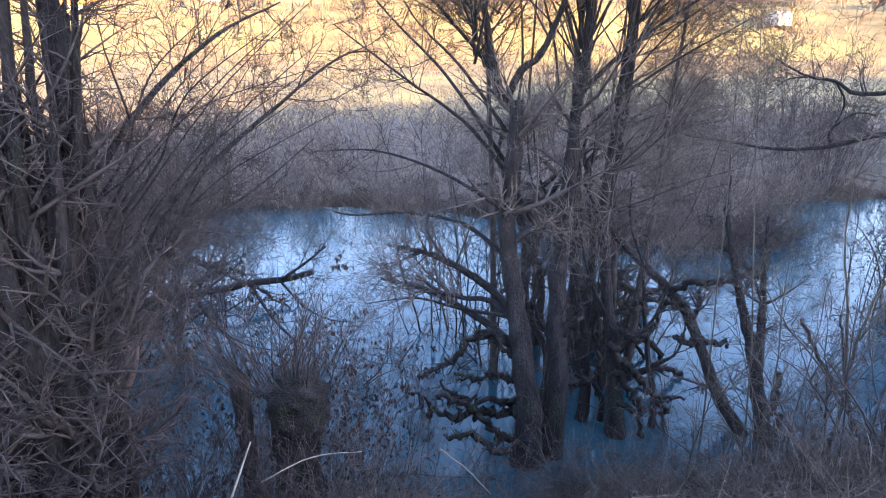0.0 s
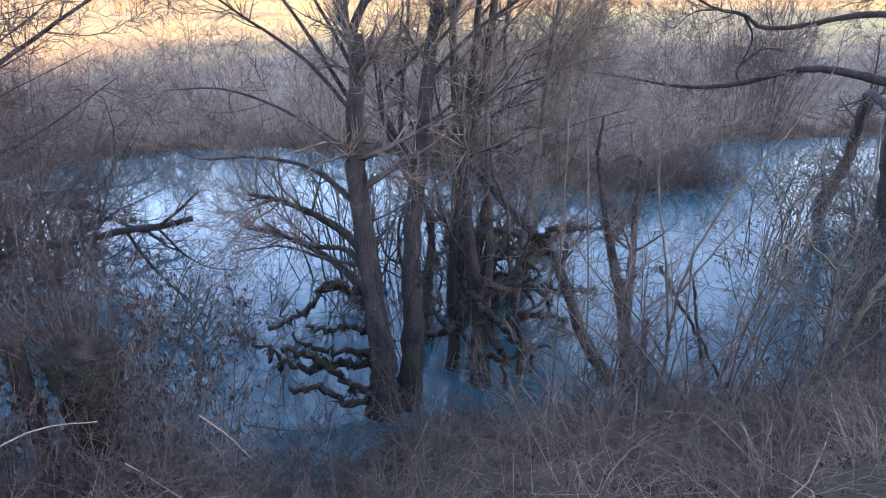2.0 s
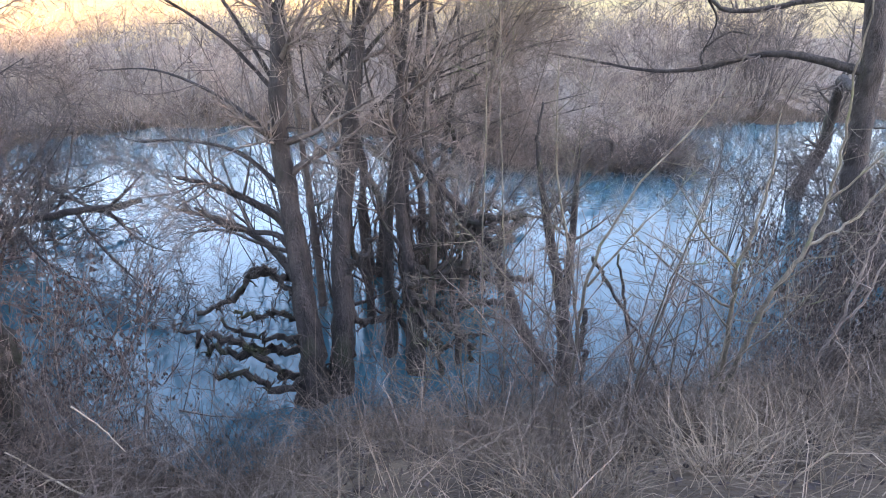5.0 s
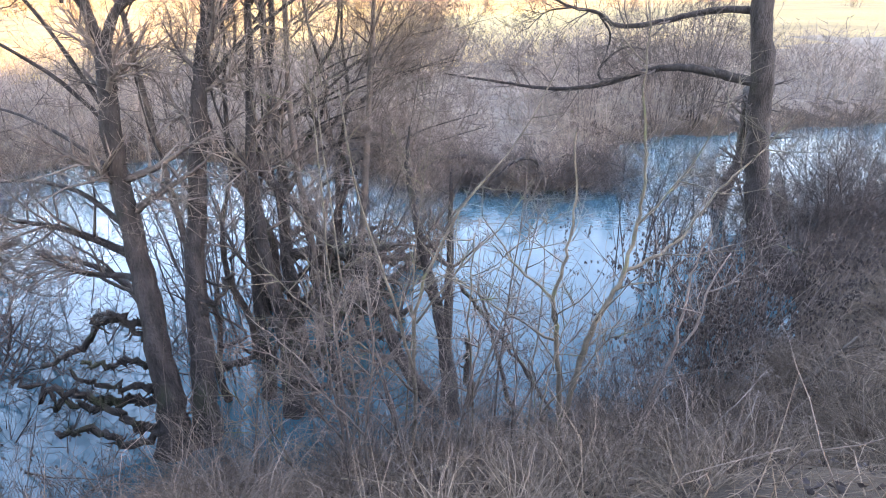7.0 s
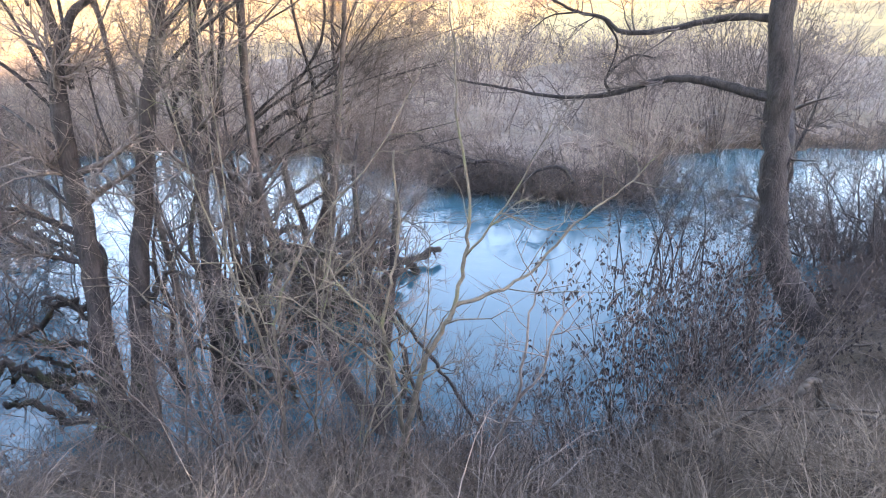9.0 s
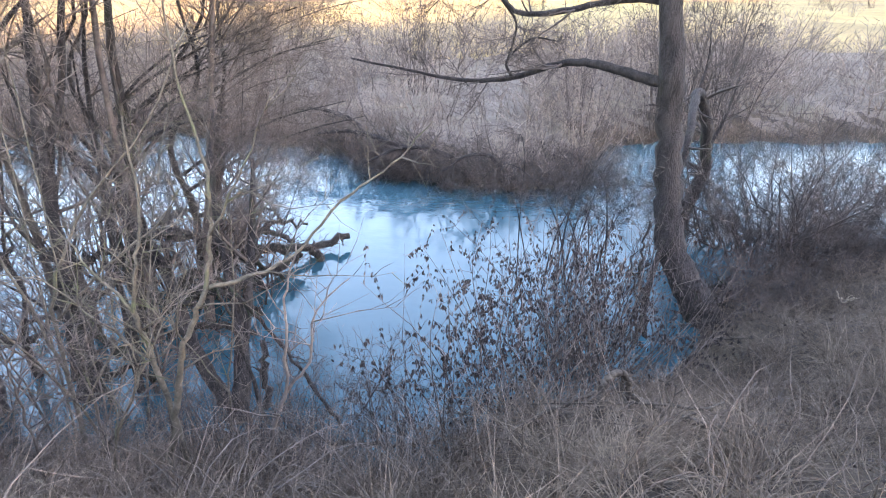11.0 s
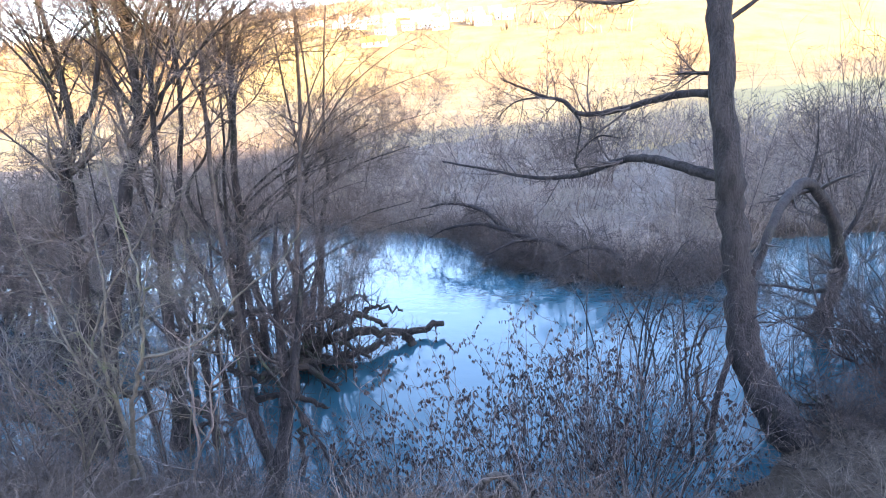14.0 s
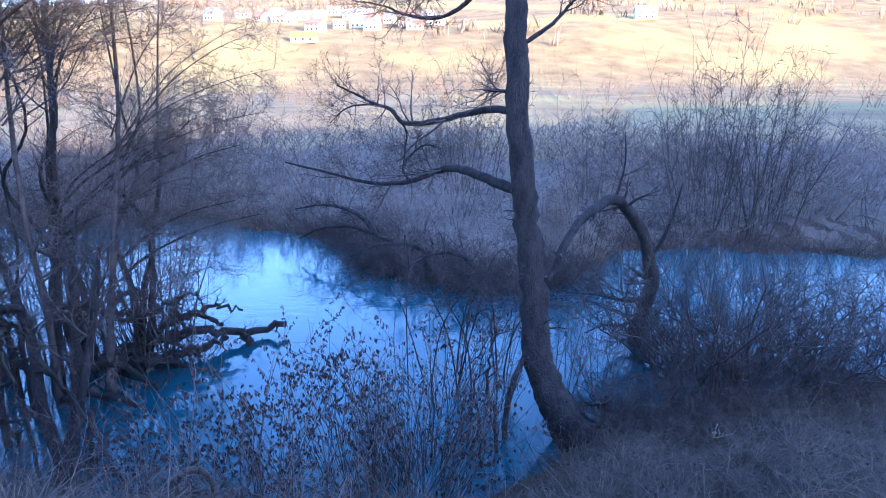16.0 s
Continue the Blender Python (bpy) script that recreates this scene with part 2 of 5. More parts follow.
def twig_part(parent, rng, lines, mat, per=4, length=1.0, levels=3, lo=0.35, up=0.3, spread=0.9, name="twig_haze", ratio=0.45,
              rmin=0.0025, per2=5, per3=4, wig=0.13, branch="branch", fine_mat=None):
    """Branches along the given limbs, each a part, with their fine twigs joined in one more."""
    t = Tubes()
    last = None
    for P, R, bearer in lines:
        A = sprout(rng, P[None], R[None], per, lo, 1.0, length, ratio=ratio, spread=spread, up=up, k=7, wig=wig, rmin=rmin * 2)
        for bp, br in zip(*A):
            b = Tubes()
            b.add(bp, br, sides=4)
            part(branch, b.mesh(branch, mat), bearer)
        if levels > 1:
            B = sprout(rng, *A, per2, 0.15, 1.0, length * 0.5, ratio=0.6, spread=0.8, up=up * 0.7, k=3, wig=wig * 1.1, rmin=rmin * 1.2)
            t.add(*B, sides=3, tip=False)
            last = B
            if levels > 2:
                C = sprout(rng, *B, per3, 0.15, 1.0, length * 0.21, ratio=0.7, spread=0.8, up=up * 0.5, k=2, wig=wig * 1.2, rmin=rmin)
                t.add(*C, sides=3, tip=False)
                last = C
    if t.n:
        part(name, t.mesh(name, fine_mat or mat), parent, kind="stuff")
    return last


# ---------- lie of the land ----------
NEAR_X = [-40, -10, -4, -1, 0, 1, 2, 3, 4, 5.5, 7, 8, 9, 10, 11, 12, 13, 15, 17, 25, 60]
NEAR_Y = [5.0, 5.4, 5.3, 5.6, 5.5, 5.0, 5.3, 5.7, 5.2, 5.4, 4.9, 5.2, 5.4, 5.7, 6.3, 7.35, 8.7, 9.6, 10.2, 12.0, 16.0]
FAR_X = [-60, -25, -10, -6, -3, 0, 3, 5.5, 6.8, 8, 9.5, 11.5, 12.4, 13.4, 14.5, 16, 20, 28, 60]
FAR_Y = [10, 17, 18.5, 19.2, 20.6, 20.6, 19.2, 18.5, 16.7, 15.4, 14.6, 13.9, 14.5, 16.5, 17.9, 18.6, 18.2, 18.0, 20.0]


def near_shore(x):
    return np.interp(x, NEAR_X, NEAR_Y) + 0.12 * np.sin(x * 3.1) + 0.06 * np.sin(x * 7.7 + 1)


def far_shore(x):
    return np.interp(x, FAR_X, FAR_Y) + 0.2 * np.sin(x * 2.3) + 0.1 * np.sin(x * 6.1 + 2)


def step(v, a, b):
    u = np.clip((v - a) / (b - a), 0, 1)
    return u * u * (3 - 2 * u)


def height(x, y):
    x, y = np.asarray(x, float), np.asarray(y, float)
    ns, fs = near_shore(x), far_shore(x)
    fine = 0.035 * np.sin(x * 9.1 + 2 * np.sin(y * 3.1)) * np.sin(y * 8.3 + x)
    bump = fine + 0.10 * np.sin(x * 1.7 + y * 0.9) * np.sin(y * 1.3 - x * 0.6) + 0.05 * np.sin(x * 4.1) * np.sin(y * 3.7 + x)
    u = np.clip((ns - y) / (ns - 0.9), 0, 1)
    near = 3.4 * u ** (0.92 + 0.3 * step(x, 3.2, 1.2) + 0.35 * step(x, 9.8, 11.2)) + 0.65 * np.exp(-((x + 0.1) / 0.6) ** 2 - ((y - 4.4) / 0.55) ** 2) + 0.42 * np.exp(-((x - 9.5) / 1.3) ** 2 - ((y - 3.9) / 0.9) ** 2) + bump * step(ns - y, 0.1, 1.2)
    far = 0.55 * step(y - fs, -0.4, 3.2) + 0.25 * step(y - fs, 2, 30) + bump * step(y - fs, 0.2, 2)
    bed = -0.7 * step(np.minimum(y - ns, fs - y), 0, 1.2)
    z = np.where(y < ns, near, np.where(y > fs, far, bed))
    # the hill across the valley
    d, az = np.hypot(x - 6, y), np.degrees(np.arctan2(x - 6, np.maximum(y, 1e-3)))
    start = 215 + 170 * step(az, 0, 45)
    crest = np.interp(az, [-80, -50, -42, -33, -25, -12, 0, 40, 70], [40, 66, 96, 155, 225, 300, 320, 300, 120])
    roll = 1 + 0.06 * np.sin(x * 0.021) * np.sin(y * 0.017 + 1) + 0.03 * np.sin(x * 0.05 + y * 0.03)
    rise = 0.18 * np.clip(d - start, 0, None)
    rise = rise * step(d, start - 1, start + 160) * roll
    hill = crest * (1 - np.exp(-rise / crest)) * 1.12
    z = z + np.where(y > 60, hill, 0)
    # a bare, unseen ridge added behind and shaped to keep the pond in shade
    cx, cy = x - 99, y + 84
    along, across = cx * 0.61 + cy * 0.79, cx * 0.79 - cy * 0.61
    # the extra 5 m at one end is there to shade the near-left trees
    ridge = (22.0 + 5.0 * step(along, -4, -14)) * np.exp(-(np.clip(np.abs(across) - 12, 0, None) / 26) ** 2)
    ridge = ridge * step(along, 190, 125) * (1 + 0.05 * np.sin(along * 0.11) + 0.03 * np.sin(along * 0.31))
    return z + ridge + 10 * step(across, 40, 200) * step(along, 190, 125)


def spaced(lo, hi, fine, end_lo, end_hi, grow=1.16):
    out = list(np.arange(lo, hi, fine))
    s, v = fine, hi
    while v < end_hi:
        out.append(v)
        s *= grow
        v += min(s, 60)
    s, v, left = fine, lo, []
    while v > end_lo:
        s *= grow
        v -= min(s, 60)
        left.append(v)
    return np.array(left[::-1] + out)


gx, gy = spaced(-9, 24, 0.24, -2600, 2600), spaced(1.0, 24, 0.2, -900, 2600)
XX, YY = np.meshgrid(gx, gy)
idx = np.arange(XX.size).reshape(XX.shape)
quads = np.stack([idx[:-1, :-1], idx[:-1, 1:], idx[1:, 1:], idx[1:, :-1]], axis=-1).reshape(-1, 4)
gm = mesh_from("ground", np.stack([XX.ravel(), YY.ravel(), height(XX, YY).ravel()], axis=1), [quads], GROUND)
gm.materials.append(FIELD)
gm.materials.append(SHADED_GRASS)
cy_ = YY[:-1, :-1].ravel()
cx_ = XX[:-1, :-1].ravel()
beyond = cy_ - far_shore(cx_) - 1.2 * np.sin(cx_ * 1.3) * np.sin(cy_ * 1.9) - 0.8 * np.sin(cx_ * 5.1 + cy_ * 3.0)
gm.polygons.foreach_set("material_index", np.where(beyond < 1.6, 0, np.where(beyond < 19 + 3 * np.sin(cx_ * 0.3), 2, 1)).astype(np.int32))
tagged(new("ground", gm), "leaf-littered pond bank running into dry winter meadow and hills", "ground", kind="structure")

wx = np.linspace(-60, 60, 41)
wy = np.linspace(2.5, 26, 31)
XX, YY = np.meshgrid(wx, wy)
idx = np.arange(XX.size).reshape(XX.shape)
quads = np.stack([idx[:-1, :-1], idx[:-1, 1:], idx[1:, 1:], idx[1:, :-1]], axis=-1).reshape(-1, 4)
tagged(new("water", mesh_from("water", np.stack([XX.ravel(), YY.ravel(), 0 * XX.ravel()], axis=1), [quads], WATER)),
       "still pond water mirroring a pale blue sky", "water", kind="structure")


# ---------- alders in the middle of the bank ----------
def alder(label, trunks, limbs, seed, twig_len=1.35, per=13, lo=0.25, group="alder clump", levels=3, mat=BARK, per2=9, per3=7, clean=False, fine=DARK_TWIG, fine_r=0.003, shoots=0):
    """trunks and limbs: (points, base radius, top radius)."""
    rng = np.random.default_rng(seed)
    tree = thing("alder_tree", label, "tree", group)
    lines = []
    for i, (pts, r0, r1) in enumerate(trunks):
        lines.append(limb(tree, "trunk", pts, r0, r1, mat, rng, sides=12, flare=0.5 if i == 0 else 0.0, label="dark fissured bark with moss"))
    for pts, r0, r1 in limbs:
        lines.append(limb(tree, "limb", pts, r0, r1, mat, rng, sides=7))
    twig_part(tree, rng, lines[len(trunks):] if clean else lines, BRANCH, per=per, length=twig_len, levels=levels, lo=lo, per2=per2, per3=per3, fine_mat=fine, rmin=fine_r, up=0.45)
    if shoots:
        twig_part(tree, rng, lines[:1], BARK, per=shoots, length=0.5, levels=2, lo=0.06, up=0.2, per2=5, rmin=0.0024, ratio=0.12, name="shoot_haze", branch="trunk_shoot", wig=0.2, fine_mat=DARK_TWIG)
    return tree


def crown(x, y, z, seed, n):
    """Long thin ascending branches round a trunk's upper part."""
    rng = np.random.default_rng(seed)
    out = []
    for i in range(n):
        a, reach, rise, z0 = rng.uniform(0, 2 * np.pi), rng.uniform(0.9, 2.2), rng.uniform(1.2, 2.6), z + rng.uniform(0, 1.3)
        dx, dy = math.cos(a) * reach, math.sin(a) * reach * 0.8
        out.append(([(x, y, z0), (x + dx * 0.3, y + dy * 0.3, z0 + rise * 0.42), (x + dx * 0.68 + rng.normal() * 0.06, y + dy * 0.68, z0 + rise * 0.75), (x + dx, y + dy, z0 + rise)], rng.uniform(0.013, 0.024), 0.004))
    return out


alder("tall forked alder trunk with bare winter twigs at the water's edge",
      [([(2.34, 6.3, -0.1), (2.39, 6.4, 0.6), (2.34, 6.6, 1.26), (2.28, 6.9, 2.07), (2.2, 7.1, 2.88), (2.25, 7.1, 3.72), (2.3, 7.2, 4.45)], 0.165, 0.085)],
      [([(2.25, 7.5, 4.42), (2.15, 7.6, 4.75), (2.05, 7.75, 5.4), (1.8, 7.9, 6.8), (1.7, 8.1, 8.5)], 0.065, 0.025),
       ([(2.25, 7.5, 4.42), (2.44, 7.5, 4.78), (2.75, 7.5, 5.1), (3.1, 7.5, 6.2), (3.2, 7.4, 8.2)], 0.06, 0.025),
       ([(2.22, 7.3, 3.6), (1.7, 7.4, 4.2), (1.0, 7.5, 4.7), (0.2, 7.6, 5.3)], 0.03, 0.008),
       ([(2.38, 6.75, 1.75), (2.1, 7.5, 1.95), (1.66, 7.6, 2.26), (1.3, 7.6, 2.44), (0.9, 7.65, 2.55)], 0.07, 0.025),
       ([(2.36, 6.6, 1.3), (2.1, 7.3, 1.45), (1.75, 7.9, 1.55), (1.3, 8.2, 1.72), (0.72, 8.35, 1.86)], 0.075, 0.022),
       ([(2.36, 6.7, 1.6), (2.1, 7.2, 1.85), (1.75, 7.4, 1.86), (1.42, 7.4, 1.97), (1.1, 7.4, 2.24)], 0.05, 0.018),
       ([(2.25, 7.0, 2.5), (1.7, 7.4, 2.9), (1.0, 7.9, 2.95), (0.3, 8.5, 2.8), (-0.3, 9.0, 2.9)], 0.035, 0.007),
       ([(2.22, 7.2, 3.1), (1.5, 7.8, 3.5), (0.7, 8.5, 3.7), (-0.2, 9.2, 3.6)], 0.03, 0.006),
       ([(2.3, 6.8, 1.8), (1.8, 7.6, 1.6), (1.2, 8.4, 1.5), (0.5, 9.0, 1.2)], 0.035, 0.008),
       ([(2.22, 7.3, 3.7), (1.6, 7.9, 4.7), (0.9, 8.5, 5.5), (0.2, 9.0, 6.4)], 0.03, 0.006),
       ([(2.15, 7.6, 4.75), (1.5, 8.2, 5.6), (0.8, 8.7, 6.4), (0.3, 9.1, 7.4)], 0.03, 0.006),
       ([(2.3, 7.4, 4.0), (1.9, 8.4, 4.8), (1.4, 9.4, 5.5), (0.9, 10.2, 6.6)], 0.03, 0.006)] + crown(1.9, 7.7, 4.7, 901, 12), 11, per=10, per3=8, lo=0.42, twig_len=1.45, fine_r=0.0024, fine=TWIG, shoots=14)
alder("straight alder trunk with ascending bare branches beside a forked one",
      [([(2.66, 6.4, -0.1), (2.78, 6.5, 0.87), (2.82, 6.8, 1.84), (2.95, 7.1, 2.77), (3.1, 7.3, 3.69), (3.21, 7.5, 4.27), (3.33, 7.65, 4.85),
         (3.4, 7.7, 6.2), (3.35, 7.8, 8.5)], 0.14, 0.045)],
      [([(3.15, 7.4, 3.9), (3.6, 7.3, 4.4), (4.3, 7.2, 4.9), (5.2, 7.1, 5.4)], 0.035, 0.008),
       ([(3.25, 7.55, 4.5), (3.9, 7.5, 5.1), (4.8, 7.4, 5.7), (5.9, 7.2, 6.2)], 0.04, 0.008),
       ([(3.32, 7.65, 4.8), (3.0, 7.6, 5.6), (2.8, 7.7, 6.8)], 0.035, 0.01),
       ([(2.95, 7.1, 2.8), (2.6, 7.3, 3.4), (2.5, 7.4, 4.3)], 0.025, 0.008)] + crown(3.36, 7.7, 4.7, 902, 14), 12, per=10, per3=8, lo=0.42, twig_len=1.45, fine_r=0.0024, fine=TWIG, shoots=14)
alder("slim alder stem with sparse bare twigs standing in the shallows",
      [([(3.36, 7.05, -0.4), (3.46, 7.1, 0.44), (3.43, 7.2, 1.08), (3.47, 7.3, 1.91), (3.59, 7.4, 2.9), (3.84, 7.5, 3.62), (4.02, 7.7, 4.84), (4.1, 7.8, 6.5)], 0.085, 0.025)],
      [([(3.6, 7.4, 2.9), (3.3, 7.5, 3.6), (3.2, 7.6, 4.5)], 0.025, 0.008)] + crown(4.0, 7.7, 4.6, 903, 10), 13, per=9, per3=8, lo=0.42, twig_len=1.45, fine_r=0.0024, fine=TWIG, shoots=14)
alder("crooked alder stem rooted in the pond with bare twigs",
      [([(3.86, 8.1, -0.6), (3.9, 8.2, -0.1), (3.83, 8.5, 1.35), (3.9, 8.8, 2.55), (3.88, 9.0, 3.71), (3.88, 9.2, 4.66), (4.0, 9.3, 6.4)], 0.13, 0.03)],
      [([(3.85, 8.5, 1.4), (4.5, 8.4, 1.5), (5.0, 8.5, 1.25), (5.45, 8.53, 1.35), (5.8, 8.5, 1.5)], 0.06, 0.02),
       ([(3.9, 8.8, 2.5), (4.6, 8.8, 2.9), (5.3, 8.8, 3.0)], 0.035, 0.01)] + crown(3.9, 9.2, 4.5, 904, 12), 14, per=9, per3=8, lo=0.42, twig_len=1.45, fine_r=0.0024, fine=TWIG, shoots=14)
alder("dark alder stem in the clump with upright twigs",
      [([(3.74, 6.6, -0.2), (3.72, 6.9, 1.08), (3.6, 7.1, 2.23), (3.6, 7.3, 3.3), (3.75, 7.4, 4.6), (3.9, 7.5, 6.2)], 0.11, 0.025)],
      [([(3.72, 6.9, 1.1), (4.2, 6.8, 1.6), (4.5, 6.9, 2.3)], 0.035, 0.012),
       ([(3.65, 7.0, 1.6), (3.3, 6.9, 2.2), (3.1, 7.0, 3.0)], 0.03, 0.01)] + crown(3.8, 7.45, 4.6, 905, 8), 15, per=9, per3=8, lo=0.42, twig_len=1.45, fine_r=0.0024, fine=TWIG, shoots=14)
alder("leaning dead trunk slanting out of the pond water",
      [([(5.6, 6.2, -0.3), (5.4, 6.4, 0.1), (5.09, 6.6, 0.69), (4.84, 6.9, 1.48), (4.58, 7.1, 1.88), (4.32, 7.3, 2.16), (4.05, 7.5, 2.45), (3.6, 7.7, 3.0)], 0.095, 0.045)],
      [([(4.84, 6.9, 1.45), (4.9, 6.85, 1.75), (4.87, 6.85, 1.95)], 0.04, 0.025)], 16, per=6, twig_len=0.6, per3=5)
alder("double-stemmed young alder with rough dark bark by the reeds",
      [([(5.62, 6.0, -0.2), (5.69, 6.4, 0.53), (5.63, 6.7, 1.26), (5.53, 6.9, 1.86), (5.45, 7.1, 2.45), (5.43, 7.3, 2.95), (5.5, 7.4, 3.4)], 0.11, 0.012)],
      [([(5.7, 6.5, 0.75), (5.84, 6.8, 1.7), (5.91, 7.0, 2.44), (5.95, 7.1, 2.9)], 0.07, 0.02)], 17, per=11, twig_len=0.9, lo=0.3, shoots=16)

rngd = np.random.default_rng(17)
for i in range(5):
    bx, by = 2.9 + 0.36 * i + rngd.uniform(-0.12, 0.12), 6.7 + rngd.uniform(0, 2.4)
    lx, top = rngd.normal() * 0.35 + 0.1, rngd.uniform(2.4, 4.4)
    pts = [(bx, by, -0.5)] + [(bx + lx * u + rngd.normal() * 0.07, by + 0.5 * u + rngd.normal() * 0.06, top * u) for u in (0.12, 0.25, 0.38, 0.5, 0.65, 0.82, 1.0)]
    kink = [(pts[2][0], pts[2][1], pts[2][2]), (pts[2][0] + rngd.choice((-1, 1)) * 0.35, pts[2][1] - 0.1, pts[2][2] + 0.25), (pts[2][0] + rngd.choice((-1, 1)) * 0.5, pts[2][1], pts[2][2] + 0.9)]
    alder("slim dark crooked stem in the alder clump", [(pts, rngd.uniform(0.045, 0.075), 0.008)], [(kink, 0.03, 0.008)], 170 + i, per=7, twig_len=0.8, lo=0.35, per2=5, per3=4)

# fine=TWIG puts the pale haze about these crowns into the twig colour
rngc = np.random.default_rng(18)
for bx, by, top, sd in ((4.3, 9.7, 7.6, 181), (3.5, 9.4, 7.4, 182)):
    trunks, limbs = [], []
    for i in range(3):
        dx, dy = rngc.uniform(-0.5, 0.7), rngc.uniform(-0.4, 0.5)
        trunks.append(([(bx + dx * 0.2, by + dy * 0.2, -0.5), (bx + dx * 0.5 + rngc.normal() * 0.1, by + dy * 0.4, 1.2), (bx + dx * 0.7 + rngc.normal() * 0.15, by + dy * 0.7, 2.3),
                        (bx + dx * 0.9 + rngc.normal() * 0.2, by + dy, 3.4), (bx + dx * 1.5 + rngc.normal() * 0.25, by + dy * 1.4, 4.6), (bx + dx * 2.0, by + dy * 1.6, top)], 0.075, 0.008))
    for i in range(5):
        z0 = rngc.uniform(1.6, 3.4)
        r = rngc.uniform(1.6, 3.0)
        limbs.append(([(bx, by, z0), (bx + r * 0.3, by + rngc.uniform(-0.3, 0.2), z0 + 0.55), (bx + r * 0.65, by + rngc.uniform(-0.5, 0.2), z0 + 1.0), (bx + r, by + rngc.uniform(-0.8, 0.2), z0 + 1.25)], 0.032, 0.006))
    alder("many-stemmed alder rooted in the pond, branches sweeping outward", trunks, limbs, sd, per=9, twig_len=1.2, lo=0.45, per2=7, per3=6, fine_r=0.0025, fine=TWIG)

rngv = np.random.default_rng(19)
fan = []
for i in range(15):
    u = i / 14
    a = (5.2 + rngv.uniform(-0.2, 0.2), 8.7 + rngv.uniform(-0.2, 0.2), 3.1 + 1.1 * u)
    b = (6.9 + rngv.uniform(-0.9, 0.7), 9.8 + rngv.uniform(-0.8, 0.5), 3.6 + 2.5 * u + rngv.uniform(-0.2, 0.2))
    fan.append(([a, (a[0] * 0.65 + b[0] * 0.35, a[1] * 0.65 + b[1] * 0.35, a[2] * 0.5 + b[2] * 0.5 + 0.05), (a[0] * 0.3 + b[0] * 0.7, a[1] * 0.3 + b[1] * 0.7, a[2] * 0.2 + b[2] * 0.8 + 0.06), b],
                rngv.uniform(0.009, 0.014), 0.003))
for i in range(8):
    z0 = rngv.uniform(1.0, 2.6)
    bx, by, bz = 6.6 + rngv.uniform(-0.8, 0.6), 9.7 + rngv.uniform(-0.7, 0.9), z0 + rngv.uniform(0.1, 0.9)
    fan.append(([(4.95, 8.5, z0), (5.5, 8.9 + rngv.normal() * 0.1, z0 + 0.45), (6.0, by - 0.3, (z0 + bz) / 2 + 0.3), (bx, by, bz)], rngv.uniform(0.008, 0.013), 0.003))
alder("leaning alder with a fan of long thin branches",
      [([(4.75, 8.3, -0.5), (4.85, 8.4, 1.0), (5.05, 8.55, 2.4), (5.2, 8.7, 3.6), (5.35, 8.8, 4.8), (5.45, 8.8, 6.2), (5.4, 8.8, 7.5)], 0.07, 0.012)], fan, 195, per=12, twig_len=0.9, lo=0.15, per2=9, per3=5, mat=BRANCH, fine=TWIG, fine_r=0.0022)

def sweep(seed, n, start, end, jitter):
    """Long thin branches from about start sweeping out to about end."""
    rng = np.random.default_rng(seed)
    out = []
    for i in range(n):
        a = np.array(start) + rng.normal(size=3) * np.array([0.12, 0.12, 0.35])
        b = np.array(end) + rng.normal(size=3) * np.array(jitter)
        m = (a + b) / 2 + np.array([0, 0, 0.22])
        out.append(([tuple(a), tuple(a * 0.6 + m * 0.4 + rng.normal(size=3) * 0.05), tuple(m), tuple(b)], rng.uniform(0.011, 0.018), 0.003))
    return out


alder("tall slim alder whose upper branches sweep out over the pond",
      [([(4.15, 7.9, -0.5), (4.2, 7.95, 1.4), (4.1, 8.0, 3.0), (4.15, 8.05, 4.6), (4.3, 8.1, 6.2), (4.35, 8.1, 7.6)], 0.06, 0.015)],
      sweep(196, 11, (4.2, 8.0, 4.9), (6.4, 8.2, 6.2), (0.6, 0.6, 0.6)), 197, per=11, twig_len=0.95, lo=0.15, per2=8, per3=5, mat=BRANCH, fine_r=0.0026)
alder("tall slim alder leaning from the clump with a wide bare crown",
      [([(2.55, 8.6, -0.5), (2.5, 8.6, 1.4), (2.4, 8.5, 3.0), (2.3, 8.5, 4.6), (2.2, 8.5, 6.2), (2.2, 8.5, 7.6)], 0.06, 0.015)],
      sweep(198, 10, (2.3, 8.5, 5.0), (1.0, 8.4, 6.4), (0.9, 1.0, 0.5)) + sweep(199, 8, (2.3, 8.5, 5.2), (3.4, 8.8, 6.6), (0.5, 0.6, 0.4)), 200, per=11, twig_len=0.95, lo=0.15, per2=8, per3=5, mat=BRANCH, fine_r=0.0026)

for pts, r, sd in (([(8.3, 16.2, 0.4), (7.5, 16.2, 0.75), (6.6, 16.4, 0.95), (5.6, 16.6, 0.8), (4.9, 16.8, 0.45)], 0.09, 191),
                   ([(9.3, 15.4, 0.4), (8.6, 15.1, 0.8), (7.8, 14.9, 0.85), (7.0, 14.9, 0.5)], 0.08, 192),
                   ([(7.2, 17.3, 0.5), (6.4, 17.6, 1.1), (5.4, 17.7, 1.3), (4.4, 17.9, 1.1)], 0.09, 193),
                   ([(10.4, 14.5, 0.4), (10.0, 14.0, 0.9), (9.4, 13.7, 1.0), (8.8, 13.5, 0.7)], 0.07, 194)):
    alder("low dark bough leaning out over the pond from the far bank", [(pts, r, 0.02)], [], sd, per=18, twig_len=1.0, lo=0.1, per2=7, per3=4, group="far bank boughs", fine=DARK_TWIG)

